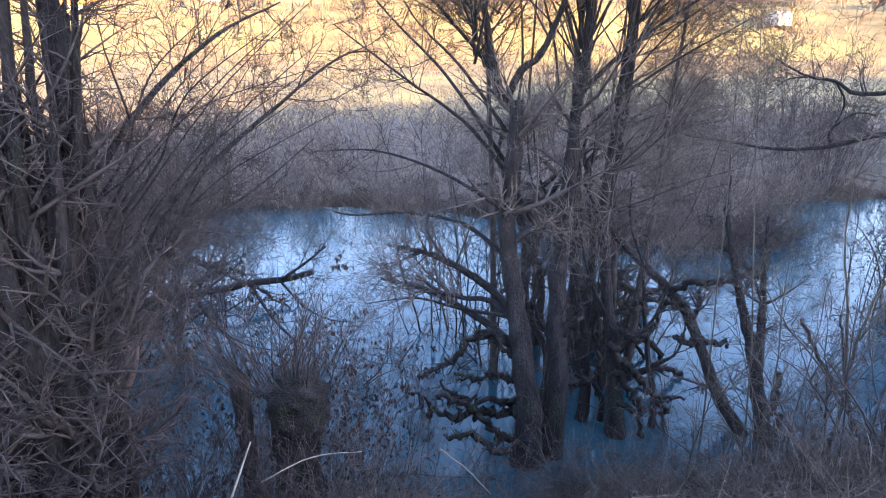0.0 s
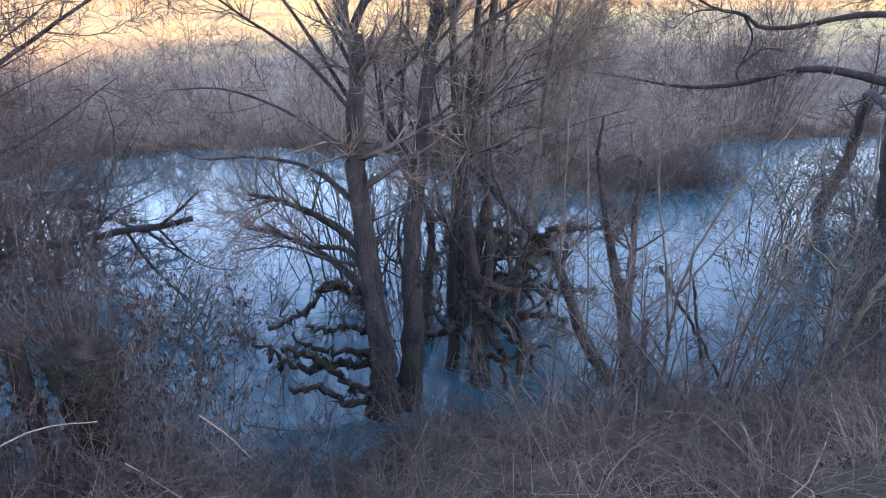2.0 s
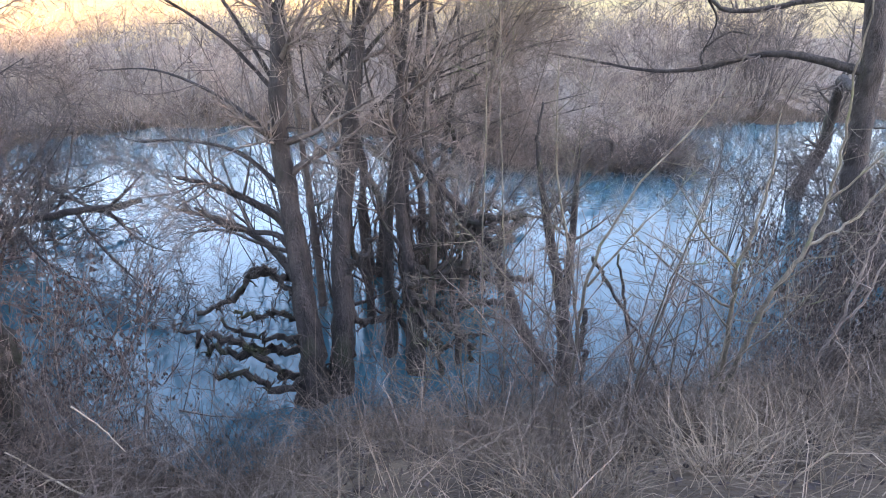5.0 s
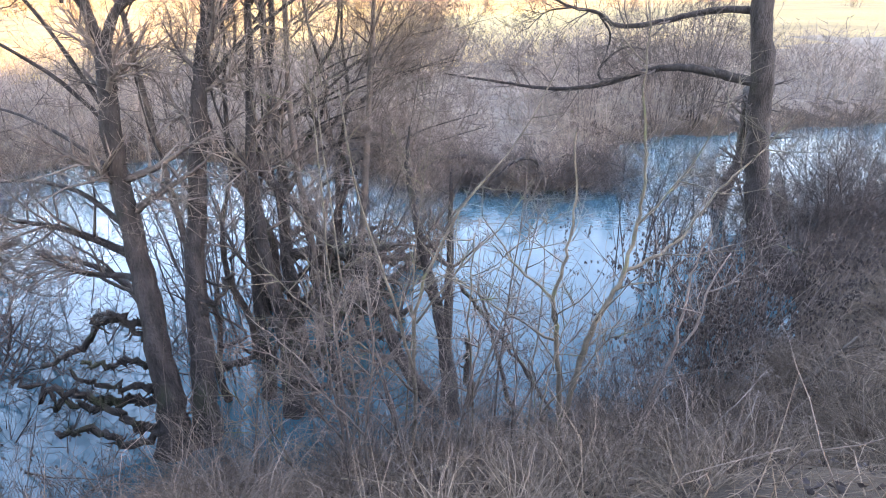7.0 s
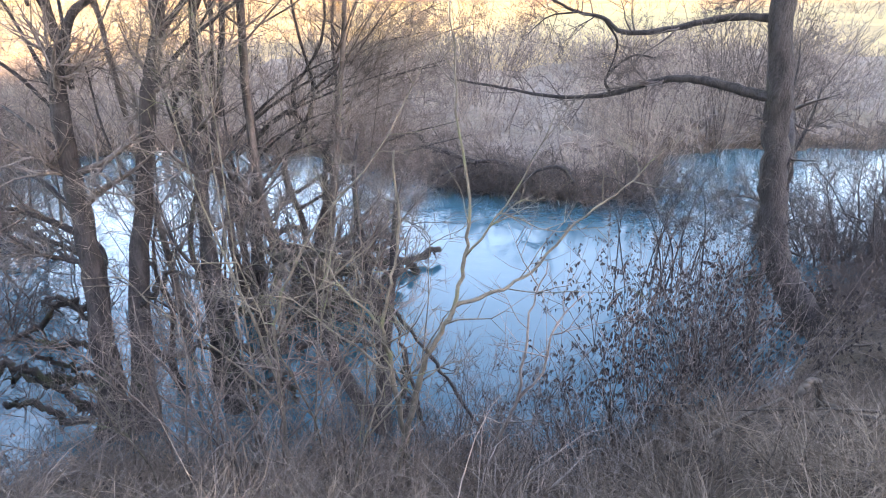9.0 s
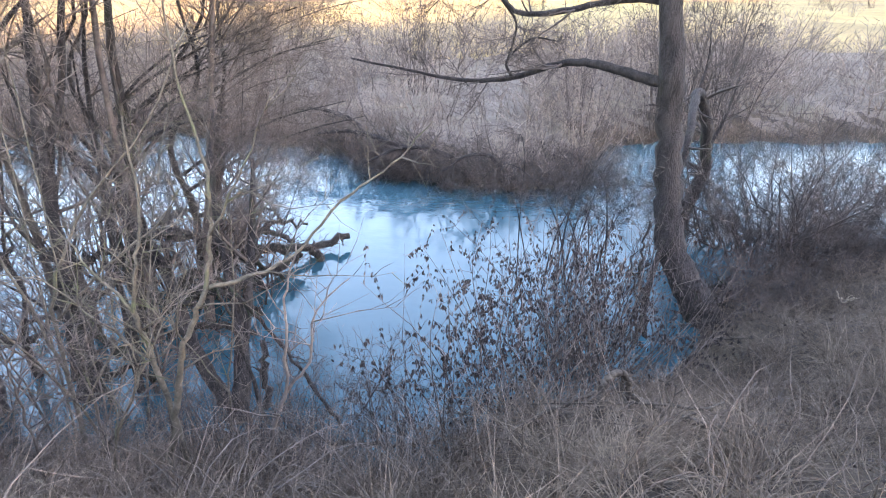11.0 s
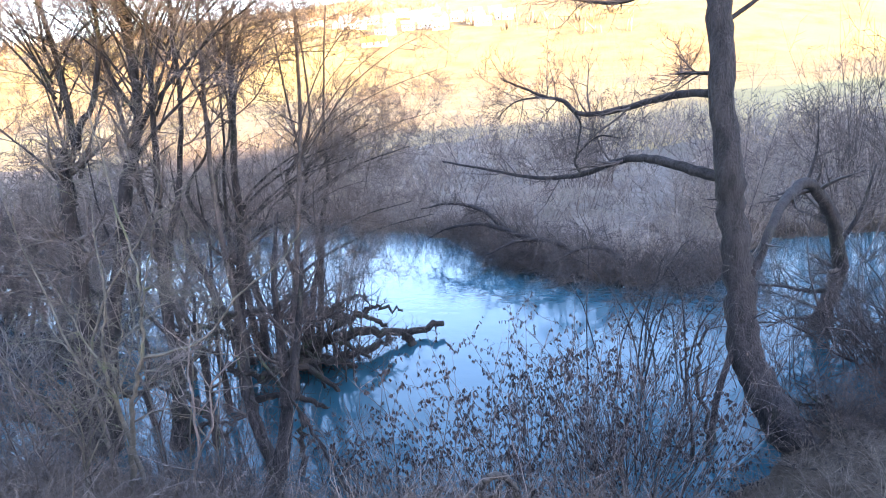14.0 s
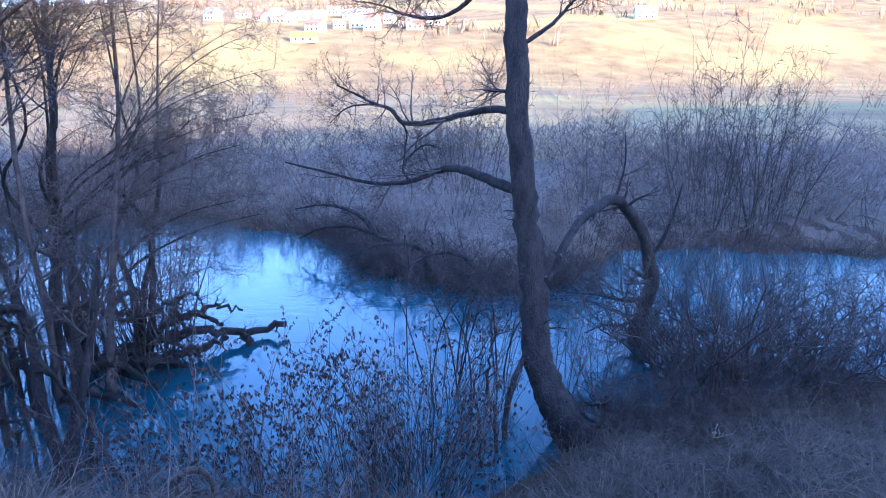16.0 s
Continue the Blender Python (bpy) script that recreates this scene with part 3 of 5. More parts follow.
rngu = np.random.default_rng(27)
log = [(-6.2, 11.6, 0.1), (-4.6, 11.1, 0.35), (-3.25, 10.7, 0.8), (-2.2, 10.6, 0.97), (-1.4, 10.5, 1.12), (-0.75, 10.4, 1.2), (-0.3, 10.3, 1.33)]
shoots = []
for i in range(13):
    x = -6.0 + i * 0.34 + rngu.uniform(-0.15, 0.15)
    y, h = 10.62 - 0.2 * (x + 2.4), rngu.uniform(1.2, 3.2)
    lx, ly = rngu.normal() * 1.1, rngu.normal() * 0.8
    shoots.append(([(x, y, 0.3), (x + lx * 0.25, y + ly * 0.25, 0.4 + h * 0.4), (x + lx * 0.7, y + ly * 0.7, 0.4 + h * 0.75), (x + lx, y + ly, 0.4 + h)], 0.014, 0.004))
shoots += [([(-1.4, 10.5, 1.1), (-1.1, 10.3, 0.6), (-0.75, 10.1, 0.2), (-0.4, 10.0, -0.2)], 0.03, 0.015),
           ([(-0.9, 10.4, 1.2), (-0.5, 10.2, 0.75), (-0.1, 10.0, 0.55), (0.35, 9.9, 0.5)], 0.025, 0.008),
           ([(-2.4, 10.6, 0.95), (-2.0, 10.2, 0.5), (-1.5, 9.8, 0.3), (-0.9, 9.5, 0.25)], 0.03, 0.008),
           ([(-3.2, 10.7, 0.8), (-2.9, 10.1, 0.5), (-2.5, 9.4, 0.2), (-2.2, 8.9, -0.2)], 0.03, 0.012)]
shoots.append(([(-0.85, 10.4, 1.2), (-0.45, 10.1, 1.55), (-0.05, 9.8, 1.95)], 0.03, 0.02))
alder("fallen alder in the pond with upright shoots along its trunk", [(log, 0.085, 0.05)], shoots, 28, per=10, twig_len=1.1, lo=0.15, per2=6, per3=4, clean=True, group="fallen trees")

# ---------- dead boughs and snags ----------
def snag(label, pts, r0, r1, seed, side=4, length=0.45, name="mossy_snag", cat="dead branch", mat=MOSSY, ragged=1.0):
    rng = np.random.default_rng(seed)
    s = thing(name, label, cat, "low mossy snags")
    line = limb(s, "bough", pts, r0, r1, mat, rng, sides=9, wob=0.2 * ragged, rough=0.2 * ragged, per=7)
    if side:
        twig_part(s, rng, [line], mat, per=side, length=length, levels=2, lo=0.12, up=-0.05, per2=4, rmin=0.006, ratio=0.5, name="spur_haze", branch="spur", wig=0.12 + 0.18 * ragged)
    return s


# ---------- the large alder farther along ----------
alder("large leaning-footed alder with long sweeping low branches on the bank",
      [([(12.6, 7.72, -0.45), (12.42, 7.75, -0.1), (12.2, 7.82, 0.25), (12.0, 7.95, 0.6), (11.82, 8.12, 1.0), (11.73, 8.28, 1.45), (11.71, 8.42, 2.0), (11.6, 8.5, 2.88), (11.52, 8.5, 3.52), (11.41, 8.65, 4.58),
         (11.36, 8.8, 5.53), (11.31, 8.9, 6.28), (11.25, 9.0, 8.0), (11.2, 9.1, 9.5)], 0.27, 0.115),
       ([(11.35, 7.75, -0.3), (11.34, 7.8, 0.3), (11.46, 7.95, 0.85), (11.68, 8.2, 1.35)], 0.045, 0.04)],
      [([(11.45, 8.5, 3.48), (11.01, 8.8, 3.59), (10.58, 9.2, 3.68), (10.19, 9.6, 3.61), (9.58, 10.1, 3.33), (8.79, 10.5, 3.23), (7.9, 10.9, 3.34), (6.95, 11.2, 3.49)], 0.085, 0.015),
       ([(9.58, 10.1, 3.33), (9.48, 10.1, 3.6), (9.83, 10.0, 3.94), (10.17, 9.8, 3.93)], 0.03, 0.01),
       ([(11.38, 8.7, 4.55), (11.1, 9.0, 4.58), (10.69, 9.3, 4.51), (10.16, 9.5, 4.38), (9.57, 9.8, 4.33), (9.33, 10, 4.52), (8.98, 10.3, 4.61), (8.59, 10.4, 4.78), (8.3, 10.4, 4.92)], 0.065, 0.014),
       ([(9.33, 10.0, 4.5), (9.56, 10.0, 4.21), (9.55, 10.0, 3.94), (9.48, 10.1, 3.6)], 0.022, 0.012),
       ([(8.98, 10.3, 4.61), (8.51, 10.3, 4.55), (8.18, 10.3, 4.29)], 0.02, 0.006),
       ([(11.28, 8.9, 6.15), (10.78, 9.0, 6.13), (10.06, 9.2, 6.28), (9.52, 9.4, 6.41), (8.87, 9.5, 6.58), (8.0, 9.6, 6.9)], 0.06, 0.012),
       ([(10.75, 9.0, 6.1), (10.52, 9.1, 5.94), (10.16, 9.3, 5.85), (9.69, 9.5, 5.93), (9.36, 9.6, 6.07), (8.84, 9.7, 6.17)], 0.04, 0.01),
       ([(11.45, 8.85, 5.45), (11.85, 8.9, 5.72), (12.09, 9.0, 5.98), (12.39, 9.1, 6.24), (12.83, 9.2, 6.35)], 0.035, 0.01),
       ([(11.38, 8.75, 4.82), (10.91, 9.1, 4.85)], 0.03, 0.02)], 21, per=13, lo=0.3, twig_len=0.95, per2=7, per3=6, clean=True, shoots=26,
      group="bank alders")
snag("dark forked root shoots rising from the water by the alder", [(11.25, 7.35, -0.3), (11.2, 7.5, 0.5), (11.1, 7.65, 1.1), (11.2, 7.8, 1.7)], 0.035, 0.015, 153, side=5, length=0.9, name="root_shoot", cat="dead stem")
snag("thin dark stem by the alder's foot", [(11.05, 7.2, -0.3), (10.98, 7.35, 0.6), (10.85, 7.5, 1.3)], 0.025, 0.01, 154, side=4, length=0.8, name="root_shoot", cat="dead stem")
snag("short stump with thin shoots at the waterline", [(12.75, 8.05, -0.2), (12.75, 8.1, 0.35), (12.78, 8.1, 0.6)], 0.07, 0.05, 155, side=6, length=0.8, name="water_stump", cat="stump")
alder("crooked alder bent over in an arch towards a larger trunk",
      [([(13.75, 11.8, -0.6), (13.85, 11.7, 0.3), (13.98, 11.55, 1.1), (13.8, 11.3, 1.9), (13.5, 11.0, 2.55), (13.05, 10.55, 2.98), (12.6, 9.8, 2.95), (12.2, 9.0, 2.7), (11.85, 8.5, 2.1)], 0.16, 0.05)],
      [([(13.85, 11.6, 0.8), (13.4, 11.3, 0.9), (12.9, 11.0, 1.1), (12.4, 10.9, 1.15)], 0.05, 0.015),
       ([(13.9, 11.6, 0.5), (13.5, 11.4, 0.35), (13.1, 11.0, 0.5), (12.7, 10.8, 0.4)], 0.045, 0.012),
       ([(13.85, 11.4, 1.6), (14.2, 11.5, 2.3), (14.4, 11.6, 3.1)], 0.05, 0.015),
       ([(13.05, 10.55, 2.98), (13.2, 10.7, 3.5), (13.2, 10.8, 4.1)], 0.03, 0.008)], 22, per=12, twig_len=0.9, per2=6, per3=5, group="bank alders", fine=DARK_TWIG)
def many_stemmed(label, x, y, seed, stems, spread, tall, r):
    rng = np.random.default_rng(seed)
    z = float(height(x, y))
    tr = []
    for i in range(stems):
        a = i * 2.4
        dx, dy = math.cos(a) * spread * rng.uniform(0.3, 1), math.sin(a) * spread * rng.uniform(0.3, 1)
        h = tall * rng.uniform(0.7, 1.1)
        tr.append(([(x + dx * 0.12, y + dy * 0.12, z - 0.2), (x + dx * 0.2, y + dy * 0.2, z + h * 0.15), (x + dx * 0.35 + rng.normal() * 0.05, y + dy * 0.35, z + h * 0.4),
                    (x + dx * 0.65, y + dy * 0.65 + rng.normal() * 0.08, z + h * 0.7), (x + dx, y + dy, z + h)], r * rng.uniform(0.6, 1.2), 0.012))
    alder(label, tr, [], seed, per=10, twig_len=1.1, lo=0.2, group="bank alders", per2=7, per3=5, fine=DARK_TWIG)


many_stemmed("many-stemmed dark alder close to the path with a brush of twigs", -2.2, 4.5, 23, 11, 1.0, 7.0, 0.12)
many_stemmed("crowded dark alder stems with a brush of branches by the path", -1.95, 4.55, 26, 12, 0.6, 6.5, 0.13)
many_stemmed("dark thick-stemmed alder beside the path", -2.75, 4.2, 25, 9, 0.7, 7.5, 0.17)
alder("slanting bare tree with long limbs reaching over the pond",
      [([(-1.75, 4.5, 0.9), (-1.72, 4.6, 2.5), (-1.7, 4.7, 4.0), (-1.8, 4.8, 6.5)], 0.11, 0.06)],
      [([(-1.7, 4.7, 4.0), (-1.3, 4.9, 4.6), (-0.8, 5.3, 5.1), (-0.3, 5.8, 5.4)], 0.035, 0.006),
       ([(-1.7, 4.65, 3.4), (-1.1, 5.1, 3.95), (-0.5, 5.6, 4.45), (0.2, 6.2, 4.95), (0.6, 6.6, 5.0)], 0.03, 0.006),
       ([(-1.7, 4.6, 3.0), (-1.2, 5.4, 3.5), (-0.7, 6.1, 3.7), (-0.1, 6.8, 4.1)], 0.03, 0.005)], 24, per=10, twig_len=0.9, group="bank alders", fine=DARK_TWIG)


alder("dark alder with a fan of rising branches over the pond",
      [([(-1.85, 4.7, 0.6), (-1.8, 4.75, 2.0), (-1.75, 4.8, 3.4), (-1.75, 4.8, 5.0), (-1.8, 4.9, 7.0)], 0.13, 0.04)],
      sweep(241, 12, (-1.75, 4.8, 3.4), (-0.3, 5.9, 5.0), (0.5, 0.7, 0.55)) + sweep(242, 6, (-1.75, 4.8, 2.6), (-0.7, 6.2, 3.6), (0.4, 0.5, 0.4)), 243, per=10, twig_len=0.7, lo=0.2, per2=7, per3=4, group="bank alders", fine_r=0.0022)


rnga = np.random.default_rng(29)
arch = []
for i in range(13):
    a, reach = rnga.uniform(-0.4, 3.6), rnga.uniform(0.5, 1.6)
    h = rnga.uniform(1.3, 2.6)
    bx, by = 10.45 + rnga.uniform(-0.9, 0.8), 9.2 + rnga.uniform(-0.3, 0.5)
    dx, dy = math.cos(a) * reach, math.sin(a) * reach * 0.5
    arch.append(([(bx, by, -0.7), (bx + dx * 0.2 + rnga.normal() * 0.06, by + dy * 0.2, h * 0.45), (bx + dx * 0.5 + rnga.normal() * 0.08, by + dy * 0.5, h * 0.85), (bx + dx * 0.85, by + dy * 0.85, h), (bx + dx * 1.15, by + dy * 1.1, h * 0.85)],
                 rnga.uniform(0.01, 0.019), 0.004))
alder("dark bush of arching stems rooted in the shallows", arch[:1], arch[1:], 290, per=9, twig_len=0.75, lo=0.25, per2=5, per3=4, group="bank alders", fine=DARK_TWIG)


# ---------- low snags round the alder clump
rngs = np.random.default_rng(5)
STUBS = [([(2.3, 6.75, 1.4), (2.05, 6.85, 1.5), (1.73, 6.9, 1.5), (1.45, 6.9, 1.18), (1.03, 6.9, 1.04)], 0.05, 0.03),
         ([(2.35, 6.6, 0.5), (2.0, 6.7, 0.5), (1.65, 6.7, 0.53), (1.37, 6.7, 0.53), (1.07, 6.7, 0.78), (0.8, 6.7, 1.1)], 0.065, 0.022),
         ([(2.35, 6.6, 0.68), (2.0, 6.75, 0.66), (1.6, 6.8, 0.72), (1.32, 6.8, 1.0)], 0.05, 0.02),
         ([(2.3, 6.6, 1.0), (2.0, 6.65, 1.1), (1.75, 6.7, 1.02), (1.5, 6.7, 1.12)], 0.04, 0.022),
         ([(2.35, 6.4, 0.35), (2.0, 6.4, 0.3), (1.8, 6.4, 0.62), (1.54, 6.4, 0.86), (1.2, 6.4, 1.0)], 0.055, 0.035),
         ([(2.4, 6.3, 0.25), (1.9, 6.2, 0.33), (1.58, 6.2, 0.55), (1.25, 6.2, 0.6)], 0.05, 0.03),
         ([(2.35, 6.65, 1.25), (2.1, 6.75, 1.4), (1.9, 6.7, 1.72), (1.7, 6.7, 1.6)], 0.035, 0.02),
         ([(3.6, 6.8, 1.3), (3.75, 6.7, 1.1), (4.0, 6.7, 0.8), (4.25, 6.7, 0.55), (4.48, 6.7, 0.19), (4.57, 6.7, -0.25)], 0.055, 0.035),
         ([(3.65, 7.0, 1.55), (4.0, 7.0, 1.75), (4.38, 7.0, 1.82), (4.67, 7.0, 1.63)], 0.045, 0.025),
         ([(4.45, 7.05, 1.9), (4.62, 6.7, 2.12), (4.85, 6.6, 2.14), (5.1, 6.6, 2.19)], 0.05, 0.035),
         ([(4.6, 6.9, 1.25), (4.85, 6.8, 1.2), (5.1, 6.75, 1.22), (5.3, 6.7, 1.15)], 0.05, 0.03),
         ([(3.7, 6.8, 0.9), (3.95, 6.6, 0.6), (4.02, 6.5, 0.2), (3.98, 6.5, -0.3)], 0.05, 0.03),
         ([(2.85, 6.6, 1.0), (3.1, 6.6, 0.85), (3.35, 6.7, 0.95), (3.55, 6.8, 1.25)], 0.05, 0.025),
         ([(2.85, 6.6, 1.6), (3.1, 6.7, 1.8), (3.3, 6.8, 2.2)], 0.045, 0.02),
         ([(3.75, 6.8, 1.5), (4.0, 6.8, 1.35), (4.3, 6.9, 1.5), (4.5, 7.0, 1.8)], 0.045, 0.025),
         ([(3.7, 6.7, 0.5), (4.1, 6.6, 0.35), (4.4, 6.6, 0.5), (4.7, 6.6, 0.45)], 0.045, 0.02)]
for i, (p, r0, r1) in enumerate(STUBS):
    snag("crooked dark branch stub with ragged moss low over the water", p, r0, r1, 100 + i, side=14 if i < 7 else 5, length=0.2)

for i in range(6):
    bx, by, bz = rngs.uniform(3.6, 5.0), rngs.uniform(9.0, 10.6), rngs.uniform(0.1, 1.0)
    reach, ang = rngs.uniform(0.7, 1.6), rngs.uniform(-0.9, 0.7)
    p = [(bx, by, bz)]
    for k in range(1, 5):
        u = k / 4
        p.append((bx + math.cos(ang) * reach * u + rngs.normal() * 0.06, by + math.sin(ang) * reach * u + rngs.normal() * 0.06, bz + 0.25 * math.sin(u * 3) - 0.4 * u * u * rngs.uniform(0, 1.5) + rngs.normal() * 0.05))
    snag("crooked dead branch low over the pond", p, rngs.uniform(0.04, 0.07), rngs.uniform(0.012, 0.025), 160 + i, side=3)

snag("fallen limb with drooping side branches in the water", [(-3.4, 14.0, 0.45), (-2.9, 13.2, 0.75), (-2.2, 12.6, 0.6), (-1.3, 12.2, 0.25), (-0.7, 11.8, -0.1)], 0.06, 0.015, 141, side=22, length=1.4)
snag("mossy log reaching out over the pond surface", [(3.9, 9.3, 0.1), (4.7, 9.8, 0.32), (5.45, 10.2, 0.36), (6.1, 10.65, 0.16), (6.75, 11.05, 0.2)], 0.12, 0.06, 142, side=4, length=0.4, ragged=0.35)
snag("tangled driftwood branch half under water", [(4.3, 9.2, 0.0), (4.8, 9.5, 0.5), (5.3, 9.4, 0.45), (5.7, 9.6, 0.1)], 0.07, 0.03, 143, side=7, length=0.7, ragged=0.4)
for i, (p, r) in enumerate([([(4.4, 9.4, 0.2), (4.9, 9.75, 0.6), (5.4, 10.0, 0.75), (5.85, 10.2, 0.5)], 0.08), ([(4.3, 9.0, 0.1), (4.9, 9.3, 0.15), (5.5, 9.7, 0.2), (5.95, 10.1, 0.25)], 0.11),
                          ([(4.5, 8.6, 0.4), (5.0, 8.9, 0.35), (5.4, 9.3, 0.1), (5.6, 9.5, -0.2)], 0.08), ([(4.2, 8.2, 0.3), (4.8, 8.3, 0.55), (5.3, 8.4, 0.3), (5.6, 8.5, -0.2)], 0.075),
                          ([(4.4, 7.7, 0.2), (4.9, 7.75, 0.3), (5.4, 7.9, 0.1), (5.7, 8.0, -0.15)], 0.06)]):
    snag("dark rotten log among driftwood in the shallows", p, r, r * 0.5, 700 + i, side=3, length=0.4, name="drift_log", cat="log", ragged=0.45)
snag("small dark stump poking out of the pond", [(6.24, 10.42, -0.2), (6.22, 10.42, 0.1), (6.12, 10.4, 0.26)], 0.12, 0.05, 144, side=3, length=0.3, ragged=0.4, name="water_stump", cat="stump")
snag("dark broken stake leaning over the water", [(6.15, 5.3, 0.6), (5.97, 5.45, 1.4), (5.8, 5.51, 2.12)], 0.022, 0.014, 145, side=0, name="broken_stake", cat="stake")
snag("short rotten stub at the water's edge", [(5.98, 6.2, -0.2), (5.97, 6.35, 0.4), (5.95, 6.4, 0.85)], 0.05, 0.035, 146, side=2, length=0.2, name="broken_stake", cat="stake")
snag("slanting dead branch dipping into the pond", [(5.75, 6.0, 1.85), (6.11, 6.0, 1.31), (6.49, 5.9, 0.72), (6.85, 5.8, 0.05), (7.1, 5.7, -0.3)], 0.022, 0.02, 147, side=4, length=0.4)
snag("drowned branch lying in shallow water", [(6.6, 5.5, 0.12), (7.1, 5.4, 0.1), (7.6, 5.4, 0.06), (8.2, 5.5, 0.02)], 0.025, 0.012, 148, side=6, length=0.5)
def lying(points, lift=0.06):
    return [(x, y, float(height(x, y)) + lift + dz) for x, y, dz in points]


GREYWOOD = material("weathered_wood", (0.026, 0.021, 0.018), (0.098, 0.08, 0.064), scale=9, fine=70, bump=0.6, vary=0.1)
snag("grey fallen branch lying across the bank grass", lying([(7.95, 3.5, 0.1), (8.3, 3.6, 0.06), (8.75, 3.76, 0.08), (9.1, 3.9, 0.12)]), 0.026, 0.014, 149, side=3, length=0.3, mat=GREYWOOD, name="fallen_branch", ragged=0.3)
snag("curled rotten stem arching out of the grass", lying([(9.02, 3.5, -0.25), (8.98, 3.56, 0.05), (9.0, 3.62, 0.24), (9.08, 3.66, 0.33), (9.19, 3.7, 0.31), (9.25, 3.71, 0.2), (9.24, 3.7, 0.08)]), 0.034, 0.022, 150, side=0, mat=GREYWOOD, name="curled_stem", cat="dead stem", ragged=0.25)
snag("grey pole fallen on the slope", lying([(9.75, 2.9, 0.0), (9.5, 3.3, 0.05), (9.28, 3.7, 0.12)]), 0.028, 0.022, 151, side=0, mat=GREYWOOD, name="fallen_pole", cat="pole", ragged=0.25)
snag("thin dead branch lying on the slope", lying([(8.9, 3.1, 0.05), (9.4, 3.25, 0.08), (9.9, 3.5, 0.1)]), 0.016, 0.008, 152, side=2, length=0.3, mat=GREYWOOD, name="fallen_branch", ragged=0.3)
rngf = np.random.default_rng(33)
for i in range(16):
    x = rngf.uniform(-3, 14)
    y = float(near_shore(x)) - rngf.uniform(0.4, 2.6)
    a, l = rngf.uniform(0, 3.14), rngf.uniform(0.3, 0.8)
    snag("dry stick lying among the bank grass", lying([(x - math.cos(a) * l, y - math.sin(a) * l * 0.6, rngf.uniform(0.02, 0.2)), (x, y, 0.1), (x + math.cos(a) * l, y + math.sin(a) * l * 0.6, rngf.uniform(0.05, 0.3))]),
         rngf.uniform(0.008, 0.016), 0.005, 600 + i, side=2, length=0.3, mat=PALE if i % 3 == 0 else GREYWOOD, name="fallen_stick", cat="stick", ragged=0.3)


# ---------- pollard stump ----------
def pollard():
    rng = np.random.default_rng(31)
    s = thing("pollard_stump", "squat pollarded willow stump with a brush of thin shoots", "tree")
    P = smooth_line([(-0.38, 5.0, 0.3), (-0.4, 5.0, 1.0), (-0.38, 5.0, 1.5), (-0.36, 5.0, 1.85), (-0.36, 5.0, 2.1), (-0.36, 5.0, 2.25)], per=4)
    h = P[:, 2]
    st = Tubes()
    st.add(P, (0.2 + 0.06 * np.exp(-((h - 1.95) / 0.28) ** 2)) * np.clip((2.33 - h) / 0.22, 0.3, 1) ** 0.5, sides=18, rough=0.16, rng=rng)
    part("stem", st.mesh("stem", MOSSY), s)
    b = limb(s, "side_stem", [(-0.85, 5.0, 0.4), (-0.84, 5.0, 1.4), (-0.83, 5.0, 2.25)], 0.07, 0.08, BARK, rng, sides=8, rough=0.1)
    t = Tubes()
    n = 100
    S = np.stack([rng.normal(-0.36, 0.12, n), rng.normal(5.0, 0.12, n), rng.uniform(2.1, 2.3, n)], axis=1)
    S[55:, 0] -= 0.46
    D = (S - np.array([-0.4, 5.0, 1.85])) + np.array([0, 0, 0.35])
    P, R = strands(rng, S, D, rng.uniform(0.3, 1.5, n), rng.uniform(0.003, 0.007, n), k=6, wig=0.17, up=0.3)
    t.add(P, R, sides=3)
    t.add(*sprout(rng, P, R, 3, 0.3, 1, 0.3, up=0.3, rmin=0.0025), sides=3, tip=False)
    part("shoot_brush", t.mesh("shoot_brush", DARK_TWIG), s, kind="stuff")


pollard()


# ---------- shrubs ----------
def shrub_meshes(seed, stems, tall, wide, mat, r=0.012, per2=7, per3=4, l2=0.8, l3=0.3, rmin=0.0035, up=0.5, wig=0.1):
    rng = np.random.default_rng(seed)
    a = rng.uniform(0, 2 * np.pi, stems)
    q = rng.uniform(0, 1, stems) ** 0.5
    S = np.stack([np.cos(a) * q * wide * 0.35, np.sin(a) * q * wide * 0.35, np.full(stems, -0.1)], axis=1)
    D = np.stack([np.cos(a) * q * wide * 0.6, np.sin(a) * q * wide * 0.6, np.full(stems, tall * 0.7)], axis=1) + rng.normal(size=(stems, 3)) * 0.2
    P, R = strands(rng, S, D, tall * rng.uniform(0.55, 1.15, stems), r * rng.uniform(0.6, 1.4, stems), k=7, wig=wig, up=up)
    st, tw = Tubes(), Tubes()
    st.add(P, R, sides=3)
    B = sprout(rng, P, R, per2, 0.2, 1, l2, up=up * 0.6, k=3, rmin=rmin * 1.3)
    tw.add(*B, sides=3, tip=False)
    last = B
    if per3:
        last = sprout(rng, *B, per3, 0.1, 1, l3, up=up * 0.4, k=2, rmin=rmin)
        tw.add(*last, sides=3, tip=False)
    return st.mesh("stems", mat), tw.mesh("twigs", mat), last


def shrub(name, label, group, meshes, m, scale=(1, 1, 1), category="shrub"):
    s = thing(name, label, category, group)
    part("stem_clump", meshes[0], s, kind="stuff")
    part("twig_haze", meshes[1], s, kind="stuff")
    s.matrix_world = m @ Matrix.Diagonal((*scale, 1))
    return s


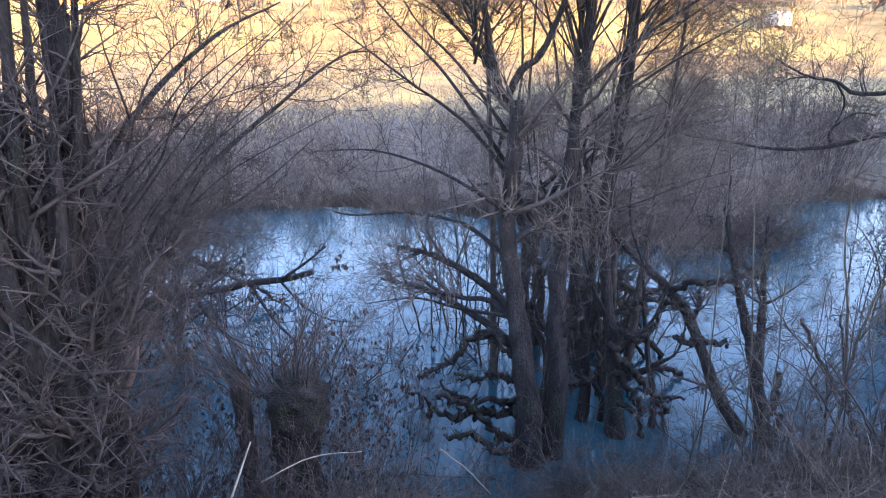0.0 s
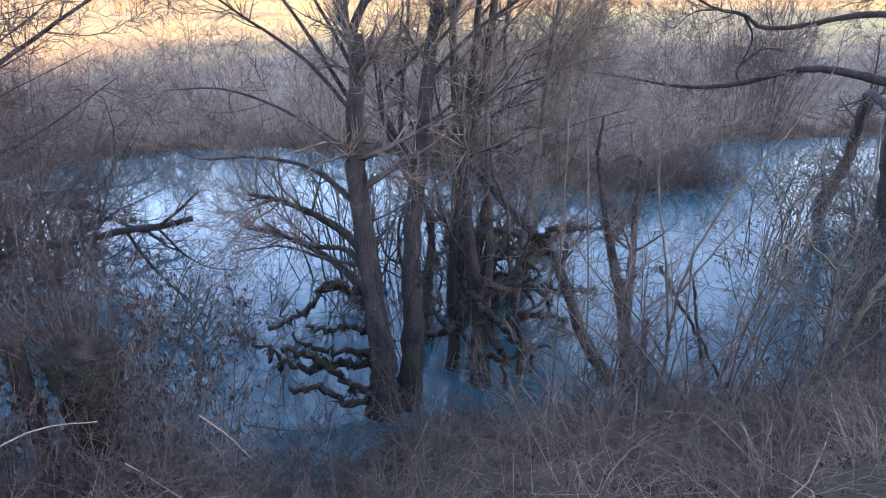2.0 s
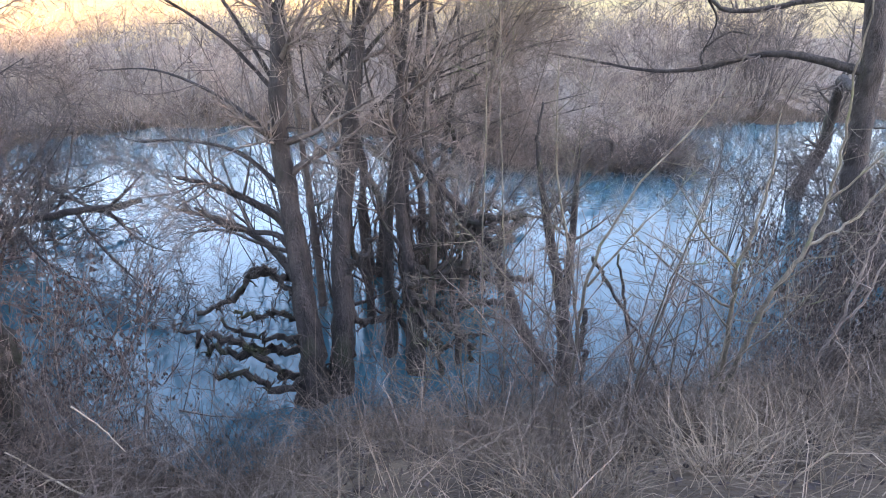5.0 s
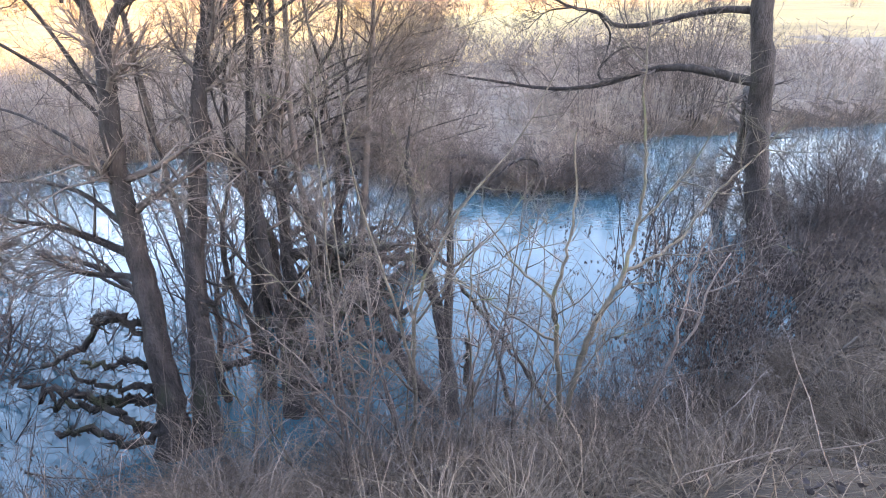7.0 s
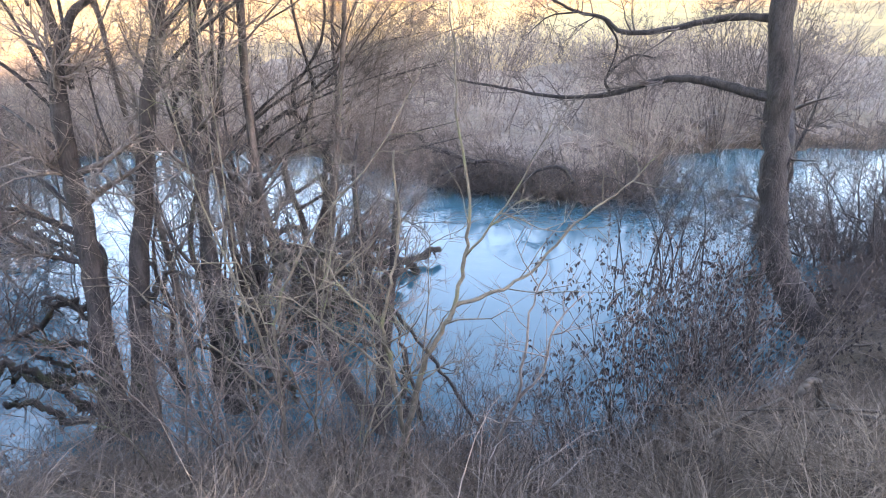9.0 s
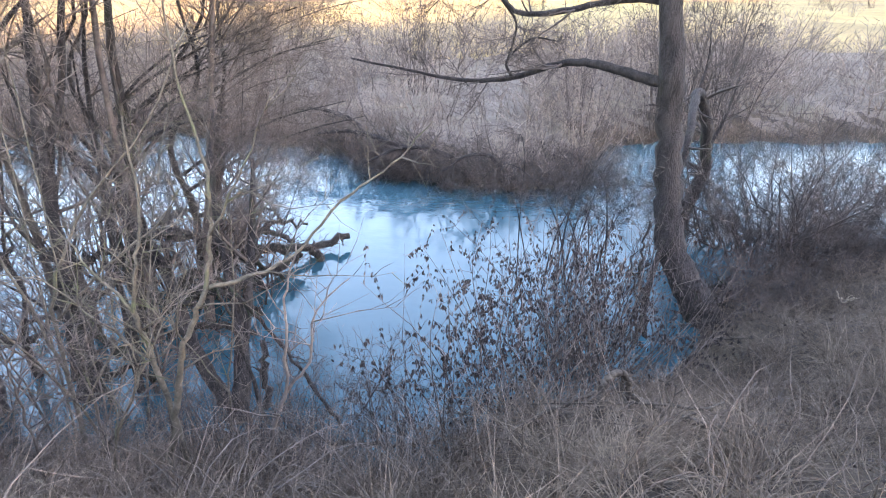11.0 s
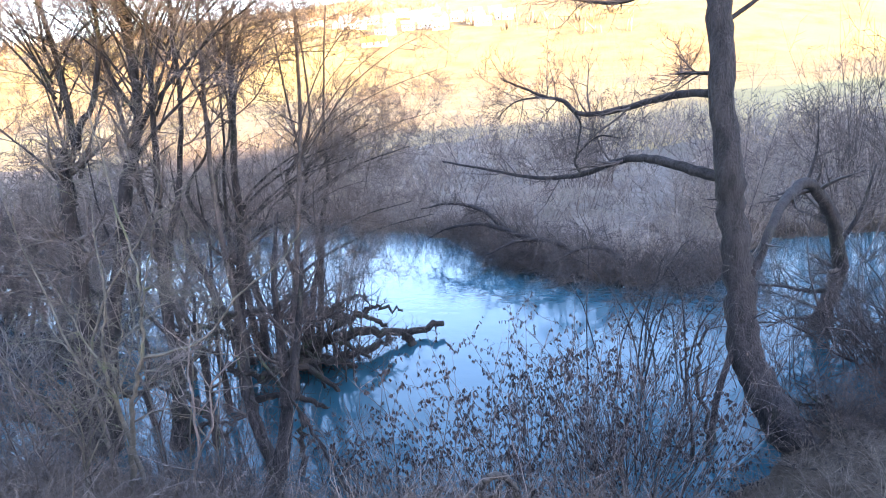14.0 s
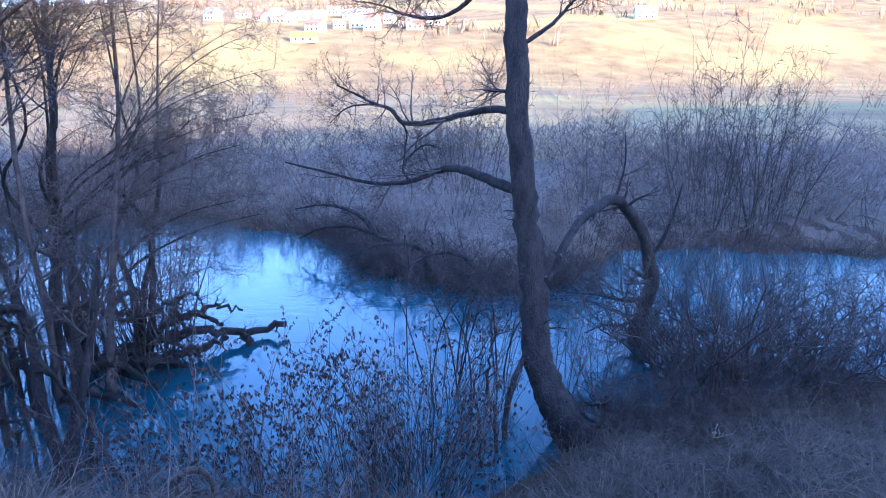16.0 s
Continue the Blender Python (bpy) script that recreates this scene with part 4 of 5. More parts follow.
rngb = np.random.default_rng(77)
FAR_KINDS = [shrub_meshes(200 + i, 15, 3.0, 2.8, BROWN_TWIG, r=0.016, per2=6, per3=1, l2=0.95, l3=0.55, rmin=0.009) for i in range(5)]
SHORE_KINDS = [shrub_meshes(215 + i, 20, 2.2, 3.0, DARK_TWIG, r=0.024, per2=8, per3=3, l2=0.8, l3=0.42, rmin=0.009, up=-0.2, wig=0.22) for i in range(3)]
first = [shrub("bare_shrub", "bare grey-brown willow scrub on the far bank", "far bank scrub", k, pose(8 + 1.5 * i, 18 + 0.7 * i, 0.5), (0.6, 0.6, 0.6)) for i, k in enumerate(FAR_KINDS)]
spots = []
for x in np.arange(6.6, 15.5, 0.34):
    tall = float(np.interp(x, [6.6, 8, 11, 12.5, 15.5], [0.5, 0.4, 0.5, 0.85, 0.8]))
    spots.append((x + rngb.uniform(-0.3, 0.3), rngb.integers(0, 2), tall * rngb.uniform(0.6, 1.15)))
for x in np.arange(15.5, 34, 1.3):
    spots.append((x + rngb.uniform(-0.5, 0.5), rngb.integers(0, 2), rngb.uniform(0.5, 0.9)))
for x in np.arange(-16, 1.0, 0.5):
    spots.append((x + rngb.uniform(-0.6, 0.6), rngb.integers(0, 2), rngb.uniform(0.5, 1.05)))
for x in np.arange(1.0, 6.6, 0.6):
    spots.append((x + rngb.uniform(-0.6, 0.6), rngb.integers(0, 2), rngb.uniform(0.3, 0.6)))
for x, row, sc in spots:
    y = float(far_shore(x)) + 0.25 + row * 1.9 + rngb.uniform(-0.3, 0.8)
    z = float(height(x, y))
    s3 = (sc * rngb.uniform(0.9, 1.2), sc * rngb.uniform(0.9, 1.2), sc)
    ob = copy_thing(first[rngb.integers(5)], pose(x, y, z, 0, 0, rngb.uniform(0, 360)))
    ob.matrix_world = pose(x, y, z, rngb.uniform(-6, 6), rngb.uniform(-6, 6), rngb.uniform(0, 360)) @ Matrix.Diagonal((*s3, 1))
for ob in first:
    x, y = ob.matrix_world.translation[:2]
    ob.location.z = float(height(x, y))
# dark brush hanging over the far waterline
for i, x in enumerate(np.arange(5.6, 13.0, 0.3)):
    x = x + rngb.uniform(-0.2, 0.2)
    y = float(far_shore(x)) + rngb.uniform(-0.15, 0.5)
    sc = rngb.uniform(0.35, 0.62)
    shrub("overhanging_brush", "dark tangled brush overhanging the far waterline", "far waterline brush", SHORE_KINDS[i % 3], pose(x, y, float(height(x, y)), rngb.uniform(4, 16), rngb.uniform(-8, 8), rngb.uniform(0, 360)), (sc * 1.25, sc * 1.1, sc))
# low brush between the pond and the open meadow
BRUSH_KINDS = [shrub_meshes(240 + i, 10, 2.2, 2.6, BROWN_TWIG, r=0.02, per2=6, per3=0, l2=0.9, rmin=0.013) for i in range(3)]
brush = [shrub("meadow_brush", "low bare brush in dead grass behind the pond", "meadow brush", k, pose(14 + 2 * i, 24, 0.6)) for i, k in enumerate(BRUSH_KINDS)]
for i in range(290):
    x = rngb.uniform(-14, 36) if i < 240 else rngb.uniform(-16, 7.5)
    y = float(far_shore(x)) + (2.5 + rngb.uniform(0, 1) ** 1.3 * 20 if i < 240 else rngb.uniform(0.0, 1.6))
    sc = rngb.uniform(0.6, 1.25) if i < 240 else rngb.uniform(0.3, 0.75)
    ob = copy_thing(brush[i % 3], pose(0, 0, 0))
    ob.matrix_world = pose(x, y, float(height(x, y)), 0, 0, rngb.uniform(0, 360)) @ Matrix.Diagonal((sc, sc, sc, 1))
# scrub out in the sunlit meadow
for i in range(26):
    y = rngb.uniform(28, 160)
    x = rngb.uniform(-0.8, 0.95) * y + 6
    sc = rngb.uniform(0.7, 1.5)
    ob = copy_thing(first[rngb.integers(5)], pose(0, 0, 0))
    ob.matrix_world = pose(x, y, float(height(x, y)), 0, 0, rngb.uniform(0, 360)) @ Matrix.Diagonal((sc, sc, sc, 1))
    tagged(ob, "bare scrub bush standing in dry meadow grass", group="meadow scrub")

# tall shrubs on the near bank past the large alder
NEAR_KINDS = [shrub_meshes(300 + i, 26, 4.2, 2.6, DARK_TWIG, r=0.02, per2=8, per3=3, l2=1.1, l3=0.42, rmin=0.0045) for i in range(3)]
THIN_KINDS = [shrub_meshes(310 + i, 14, 3.2, 2.2, DARK_TWIG, r=0.014, per2=7, per3=5, l2=0.9, l3=0.4, rmin=0.0045) for i in range(2)]
THICKET_KINDS = [shrub_meshes(330 + i, 30, 2.9, 3.0, DARK_TWIG, r=0.022, per2=10, per3=6, l2=0.8, l3=0.34, rmin=0.005, up=0.1, wig=0.24) for i in range(3)]
for i, (x, y, sc) in enumerate([(14.5, 10.1, 0.7), (15.0, 10.3, 1.0), (15.7, 10.4, 0.95), (14.8, 9.7, 0.75), (16.3, 10.6, 0.75), (18.2, 11.3, 0.7)]):
    shrub("bank_thicket", "dense dark thicket of crooked bare twigs on the bank", "bank thickets", THICKET_KINDS[i % 3], pose(x, y, max(float(height(x, y)), -0.15), 0, 0, 70 * i), (sc, sc, sc * 1.22))
for i, (x, d) in enumerate([(12.9, 0.5), (13.3, 0.3), (13.7, 0.7), (14.2, 0.4), (14.6, 0.9), (15.1, 0.5), (15.6, 0.8), (16.1, 0.4), (16.6, 0.7), (13.0, 1.2), (14.0, 1.3)]):
    y = float(near_shore(x)) - d
    shrub("bramble_mound", "dark low mound of bare brambles on the bank", "bank thickets", THICKET_KINDS[i % 3], pose(x, y, float(height(x, y)), 0, 0, 47 * i), (0.34, 0.34, 0.27))
for i, (x, y, sc) in enumerate([(14.2, 9.4, 0.32), (15.2, 9.4, 0.35), (16.2, 9.7, 0.35)]):
    shrub("bank_shrub", "low bare shrub with many thin dark stems on the bank", "bank shrubs", NEAR_KINDS[i % 3], pose(x, y, float(height(x, y)), 0, 0, 70 * i), (sc, sc, sc))
for i, (x, y, sc) in enumerate([(9.8, 6.3, 0.42), (10.15, 6.7, 0.48), (10.4, 7.2, 0.5)]):
    shrub("bank_shrub", "dense dark bare shrub at the alder's foot", "bank shrubs", NEAR_KINDS[i % 3], pose(x, y, max(float(height(x, y)), -0.1), 0, 0, 65 * i), (sc, sc, sc))
for i, (x, y, sc) in enumerate([(-2.4, 4.3, 0.6), (-2.8, 4.6, 0.7), (-1.6, 5.6, 0.4), (-3.4, 5.3, 0.7), (-1.0, 6.0, 0.45)]):
    shrub("bank_shrub", "thin bare shrub among dead leaves by the pond", "bank shrubs", NEAR_KINDS[(i + 1) % 3], pose(x, y, float(height(x, y)), 0, 0, 50 * i), (sc, sc, sc))


for i, (x, y, sc) in enumerate([(4.6, 5.2, 0.36), (5.2, 5.0, 0.34), (3.9, 5.0, 0.33), (6.1, 4.8, 0.34), (3.2, 5.2, 0.3), (5.5, 4.2, 0.34), (6.6, 4.3, 0.36), (7.1, 4.5, 0.34), (4.5, 4.3, 0.33), (6.2, 3.9, 0.36), (6.9, 3.8, 0.36), (7.5, 4.2, 0.36), (5.4, 5.1, 0.42), (7.9, 4.6, 0.33), (-0.8, 4.6, 0.4), (0.2, 4.6, 0.34), (-0.6, 4.2, 0.34), (-1.2, 4.4, 0.45)]):
    shrub("bank_shrub", "thin upright bare shrub in front of the alder clump", "bank shrubs", THIN_KINDS[i % 2], pose(x, y, float(height(x, y)), 0, 0, 40 * i), (sc, sc, sc * 1.2))


for i, (x, y, sc) in enumerate([(3.0, 7.6, 0.5), (2.6, 9.6, 1.1), (2.2, 10.6, 1.2), (13.0, 9.6, 0.45), (12.2, 9.4, 0.5), (11.0, 8.9, 0.55), (5.15, 9.2, 1.0), (4.4, 9.4, 1.0), (4.6, 9.9, 1.2)]):
    shrub("bank_shrub", "dark bare undergrowth beside alder trunks in the shallows", "bank shrubs", THIN_KINDS[i % 2], pose(x, y, max(float(height(x, y)), -0.1), 0, 0, 55 * i), (sc, sc, sc * 1.15))


# dark undergrowth about the feet of the clump
DROWNED_KINDS = [shrub_meshes(350 + i, 12, 2.6, 2.6, MOSSY, r=0.026, per2=5, per3=3, l2=0.7, l3=0.28, rmin=0.006, up=0.1, wig=0.26) for i in range(3)]
for i, (x, y, sc) in enumerate([(4.6, 9.0, 0.55), (5.0, 9.6, 0.6), (4.2, 8.3, 0.5), (4.0, 9.9, 0.65), (4.9, 8.4, 0.42), (3.3, 9.4, 0.5), (4.5, 7.6, 0.4)]):
    shrub("drowned_thicket", "dark crooked undergrowth drowned about the alder feet", "bank thickets", DROWNED_KINDS[i % 3], pose(x, y, -0.2, 0, 0, 110 * i), (sc, sc, sc))


# dark thicket closing the pond's narrow end behind the clump
for i, (x, y, sc) in enumerate([(-4.0, 10.6, 1.2), (-4.9, 11.8, 1.4), (-5.8, 12.4, 1.45), (-6.2, 11.2, 1.4), (-4.4, 12.8, 1.3)]):
    shrub("bank_thicket", "dense dark thicket of crooked bare twigs in the shallows", "bank thickets", THICKET_KINDS[i % 3], pose(x, y, max(float(height(x, y)), -0.2), 0, 0, 70 * i), (sc, sc, sc * 1.22))


# low wide tangle over the shallows
TANGLE_KINDS = [shrub_meshes(320 + i, 12, 2.0, 3.4, DARK_TWIG, r=0.02, per2=7, per3=4, l2=0.9, l3=0.45, rmin=0.005, up=-0.1) for i in range(2)]
for i, (x, y, sc) in enumerate([(0.2, 6.7, 0.8), (-0.9, 7.2, 1.0), (0.9, 6.2, 0.55), (-2.2, 7.0, 1.0), (-3.2, 8.2, 1.1), (4.5, 9.9, 0.7), (5.2, 10.2, 0.5), (3.0, 8.6, 0.7), (0.4, 8.9, 0.8), (1.6, 9.4, 0.7), (-0.6, 9.4, 0.9), (-0.3, 8.2, 0.8), (-1.7, 9.0, 1.0), (0.5, 7.8, 0.55)]):
    shrub("water_tangle", "sprawling dark branches tangled low over the shallows", "low tangles", TANGLE_KINDS[i % 2], pose(x, y, max(float(height(x, y)), -0.25), 0, 0, 75 * i), (sc, sc, sc))


# tall thin bushes on the far bank
for i, (x, y, sc) in enumerate([(16.8, 19.4, 1.1), (17.7, 19.5, 1.25), (18.5, 19.6, 1.1), (17.2, 20.2, 1.3), (19.3, 19.9, 1.2), (13.2, 17.4, 0.95), (9.4, 24.0, 1.15), (8.9, 24.4, 0.95)]):
    shrub("tall_shrub", "tall thin bare shrub on the far bank", "far bank scrub", THIN_KINDS[i % 2], pose(x, y, float(height(x, y)), 0, 0, 80 * i), (sc, sc, sc * 1.45))


# ---------- olive saplings close to the path ----------
def sapling(label, stems, seed, per=6, length=0.7, mat=OLIVE, rmin=0.0026, group="saplings", levels=2, per2=4, lo=0.25):
    rng = np.random.default_rng(seed)
    s = thing("sapling", label, "sapling", group)
    lines = [limb(s, "stem", p, a, b, mat, rng, sides=7, wob=0.11) for p, a, b in stems]
    twig_part(s, rng, lines, mat, per=per, length=length, levels=levels, lo=lo, rmin=rmin, per2=per2, up=0.3, per3=3)


sapling("slender olive-barked sapling forking above the bank grass",
        [([(5.8, 3.6, 1.3), (5.91, 3.6, 1.88), (6.02, 3.6, 2.34), (6.14, 3.6, 2.72), (6.29, 3.6, 3.05), (6.37, 3.62, 3.41), (6.4, 3.65, 3.81), (6.33, 3.65, 4.36), (6.28, 3.65, 5.0)], 0.03, 0.004),
         ([(6.29, 3.6, 3.05), (6.6, 3.7, 3.1), (6.85, 3.75, 3.22), (7.15, 3.8, 3.55), (7.5, 3.85, 3.78), (7.75, 3.85, 4.05)], 0.016, 0.004),
         ([(6.37, 3.62, 3.41), (6.6, 3.5, 3.8), (6.85, 3.45, 4.3)], 0.009, 0.003)], 41)
sapling("pale sapling stem with kinked side shoots",
        [([(5.95, 3.7, 1.3), (5.92, 3.7, 1.91), (5.84, 3.7, 2.54), (5.8, 3.7, 2.86), (5.87, 3.7, 3.19), (5.94, 3.75, 3.52), (5.93, 3.8, 4.1)], 0.026, 0.006),
         ([(5.8, 3.7, 2.86), (5.55, 3.8, 3.1), (5.3, 3.9, 3.5)], 0.013, 0.004),
         ([(5.83, 3.7, 2.5), (5.5, 3.85, 2.7), (5.0, 4.0, 3.1)], 0.012, 0.004)], 42)
sapling("dark young sapling forked low with fine shoots",
        [([(6.5, 3.5, 1.4), (6.63, 3.5, 2.0), (6.73, 3.5, 2.27), (6.78, 3.5, 2.76), (6.8, 3.5, 3.03), (6.9, 3.5, 3.4)], 0.019, 0.004),
         ([(6.73, 3.5, 2.29), (6.91, 3.5, 2.55), (6.98, 3.5, 2.92), (7.2, 3.6, 3.1)], 0.012, 0.004)], 43, mat=TWIG)
for i, (x, y, h) in enumerate([(5.3, 4.0, 2.6), (4.7, 4.3, 2.0), (5.6, 4.4, 3.2), (6.0, 4.5, 2.4), (5.0, 3.6, 1.6), (4.2, 4.4, 1.5), (5.5, 3.5, 1.6), (3.4, 4.6, 1.2), (6.9, 4.5, 1.3), (3.8, 4.2, 1.5)]):
    z = float(height(x, y))
    r = np.random.default_rng(400 + i)
    lean = r.normal(size=2) * 0.25
    sapling("thin bare sapling in the bank thicket",
            [([(x, y, z - 0.1), (x + lean[0] * 0.3, y + lean[1] * 0.3, z + h * 0.35), (x + lean[0], y + lean[1], z + h * 0.7), (x + lean[0] * 1.3, y + lean[1] * 1.6, z + h)], 0.012, 0.003),
             ([(x + lean[0] * 0.3, y + lean[1] * 0.3, z + h * 0.35), (x - 0.3 * (1 if i % 2 else -1), y + 0.1, z + h * 0.6), (x - 0.5 * (1 if i % 2 else -1), y + 0.2, z + h * 0.85)], 0.008, 0.003)],
            500 + i, per=9, length=0.7, mat=OLIVE if i % 3 == 0 else BRANCH, levels=2, per2=5)


rngt = np.random.default_rng(420)
for i in range(3):
    x, y = 4.2 + i * 0.4 + rngt.uniform(-0.2, 0.2), rngt.uniform(4.3, 5.7)
    z, h = float(height(x, y)), rngt.uniform(3.6, 6.0)
    l = rngt.normal(size=2) * 0.55 + np.array([0.15, 0.1])
    sapling("tall whippy bare sapling in the bank thicket",
            [([(x, y, z - 0.1), (x + l[0] * 0.2, y + l[1] * 0.2, z + h * 0.3), (x + l[0] * 0.6 + rngt.normal() * 0.06, y + l[1] * 0.6, z + h * 0.65), (x + l[0], y + l[1], z + h)], 0.013, 0.003)],
            440 + i, per=16, length=1.0, mat=OLIVE, levels=3, per2=6, lo=0.25)
for i in range(8):
    x, y = rngt.uniform(4.1, 5.6), rngt.uniform(3.4, 4.6)
    z, h = float(height(x, y)), rngt.uniform(1.5, 2.4)
    l = rngt.normal(size=2) * 0.4
    side = rngt.choice((-1, 1))
    sapling("fine-twigged bare sapling on the bank above the pond",
            [([(x, y, z - 0.1), (x + l[0] * 0.2, y + l[1] * 0.2, z + h * 0.3), (x + l[0] * 0.6 + rngt.normal() * 0.08, y + l[1] * 0.6, z + h * 0.65), (x + l[0], y + l[1], z + h)], 0.012, 0.003),
             ([(x + l[0] * 0.2, y + l[1] * 0.2, z + h * 0.3), (x + side * 0.3, y + 0.1, z + h * 0.55), (x + side * 0.7, y + 0.2, z + h * 0.75)], 0.009, 0.003)],
            450 + i, per=9, length=0.65, mat=BRANCH if i % 2 else TWIG, levels=3, per2=4, lo=0.15, rmin=0.0021)
sapling("olive-barked sapling forking low into a fan of shoots",
        [([(4.85, 4.4, 0.9), (4.86, 4.4, 1.7), (4.9, 4.4, 2.5), (5.2, 4.45, 3.2), (5.8, 4.5, 3.9), (6.2, 4.5, 4.6)], 0.024, 0.004),
         ([(4.87, 4.4, 1.9), (4.7, 4.4, 2.7), (4.5, 4.4, 3.5), (4.4, 4.35, 4.4)], 0.016, 0.004),
         ([(4.9, 4.4, 2.4), (5.3, 4.5, 2.8), (5.7, 4.6, 3.1), (6.0, 4.6, 3.5)], 0.012, 0.004),
         ([(4.86, 4.4, 1.7), (4.5, 4.4, 2.2), (4.1, 4.4, 2.6), (3.7, 4.4, 3.1)], 0.012, 0.004)], 480, per=7, length=0.6)


# ---------- shrub with hanging withered leaves ----------
def leafy(label, x, y, seed, stems=16, tall=2.0, wide=1.4, loose=120, joined=900):
    rng = np.random.default_rng(seed)
    s = thing("leafy_shrub", label, "shrub", "withered leafy shrubs")
    z = max(float(height(x, y)), -0.3)
    a = rng.uniform(0, 2 * np.pi, stems)
    S = np.stack([x + np.cos(a) * 0.35 * wide * rng.uniform(0, 1, stems), y + np.sin(a) * 0.3 * rng.uniform(0, 1, stems), np.full(stems, z - 0.1)], axis=1)
    D = np.stack([np.cos(a) * 0.35 * wide, np.sin(a) * 0.3, np.full(stems, 1.3)], axis=1)
    P, R = strands(rng, S, D, tall * rng.uniform(0.7, 1.15, stems), rng.uniform(0.006, 0.011, stems), k=8, wig=0.09, up=0.1)
    B = sprout(rng, P, R, 6, 0.3, 1, 0.55, up=0.0, k=6, rmin=0.003)
    st = Tubes()
    st.add(P, R, sides=4)
    part("stem_clump", st.mesh("stem_clump", TWIG), s, kind="stuff")
    tw = Tubes()
    tw.add(*B, sides=3, tip=False)
    part("twig_haze", tw.mesh("twig_haze", TWIG), s, kind="stuff")
    n = loose + joined
    i, j = rng.integers(0, len(B[0]), n), rng.integers(1, 6, n)
    at = B[0][i, j] + rng.normal(size=(n, 3)) * 0.008
    down = np.stack([rng.normal(size=n) * 0.35, rng.normal(size=n) * 0.35, np.full(n, -1.0)], axis=1)
    lv = Tubes()
    lv.leaves(at[loose:], down[loose:], rng.uniform(0.038, 0.068, joined), rng.uniform(0.008, 0.014, joined), rng)
    part("leaf_mass", lv.mesh("leaf_mass", LEAF), s, "curled brown leaves hanging from the twigs", kind="stuff")
    one = Tubes()
    one.leaves(np.zeros((1, 3)), np.array([[0, 0, -1.0]]), np.array([0.058]), np.array([0.012]), rng)
    me = one.mesh("leaf", LEAF)
    for k in range(loose):
        ob = part("leaf", me, s)
        ob.matrix_basis = Matrix.Translation(at[k]) @ Euler((rng.normal() * 0.35, rng.normal() * 0.35, rng.uniform(0, 6.3))).to_matrix().to_4x4()


leafy("whippy shrub hung with curled brown leaves at the water's edge", 8.2, 4.9, 61, stems=18, tall=2.0, joined=1100)
leafy("whippy shrub hung with curled brown leaves at the water's edge", 8.8, 5.2, 62, stems=24, tall=2.4, joined=1500)
leafy("leafy winter shrub leaning over the pond", 9.5, 5.5, 63, stems=24, tall=2.4, joined=1500)
leafy("leafy winter shrub beside the large alder", 10.3, 5.9, 64, stems=26, tall=2.3, joined=1700, wide=1.7)
leafy("thin leafy shrub rooted in the shallows", 10.35, 6.9, 68, stems=16, tall=1.9, joined=500)
leafy("slender leafy shrub over the water", 7.9, 5.4, 69, stems=7, tall=1.5, joined=300, loose=60)
leafy("leafy dark shrub standing in the water", 10.3, 8.7, 73, stems=16, tall=2.7, joined=900, wide=1.7, loose=60)
leafy("leafy dark shrub standing in the water", 9.2, 7.6, 74, stems=9, tall=2.2, joined=500, wide=1.0, loose=60)
leafy("low shrub with a few withered leaves", 7.6, 4.6, 65, stems=5, tall=1.0, wide=0.7, loose=30, joined=120)
leafy("thin shrub with sparse withered leaves", 0.35, 5.3, 66, stems=12, tall=2.2, loose=60, joined=400)
leafy("shrub of dark withered leaves by the stump", -0.2, 5.1, 70, stems=13, tall=2.0, joined=900, wide=1.5)
leafy("shrub of dark withered leaves by the stump", -1.1, 5.3, 71, stems=16, tall=2.7, joined=1300, wide=1.8)
leafy("leafy brush under alder stems", -2.0, 5.6, 72, stems=20, tall=3.4, joined=1800, wide=1.8, loose=60)
leafy("dark leafy brush hanging over the shallows", -1.3, 7.5, 76, stems=10, tall=2.2, joined=600, wide=1.8, loose=40)
leafy("dark leafy brush hanging over the shallows", -0.1, 6.8, 77, stems=7, tall=1.8, joined=400, wide=1.5, loose=40)
leafy("dark leafy brush hanging over the shallows", -0.7, 6.3, 75, stems=10, tall=2.3, joined=700, wide=1.7, loose=60)
leafy("thin shrub with sparse withered leaves", 1.2, 5.3, 67, stems=6, tall=1.2, loose=40, joined=60)


# ---------- dry grass, brambles and litter on the near bank ----------
def on_bank(rng, n, x0=-8, x1=20, reach=4.2, keep=0.05):
    x = rng.uniform(x0, x1, n)
    y = near_shore(x) + keep - rng.uniform(0, 1, n) ** 0.8 * reach
    ok = y > 1.25
    x, y = x[ok], y[ok]
    return np.stack([x, y, height(x, y)], axis=1)


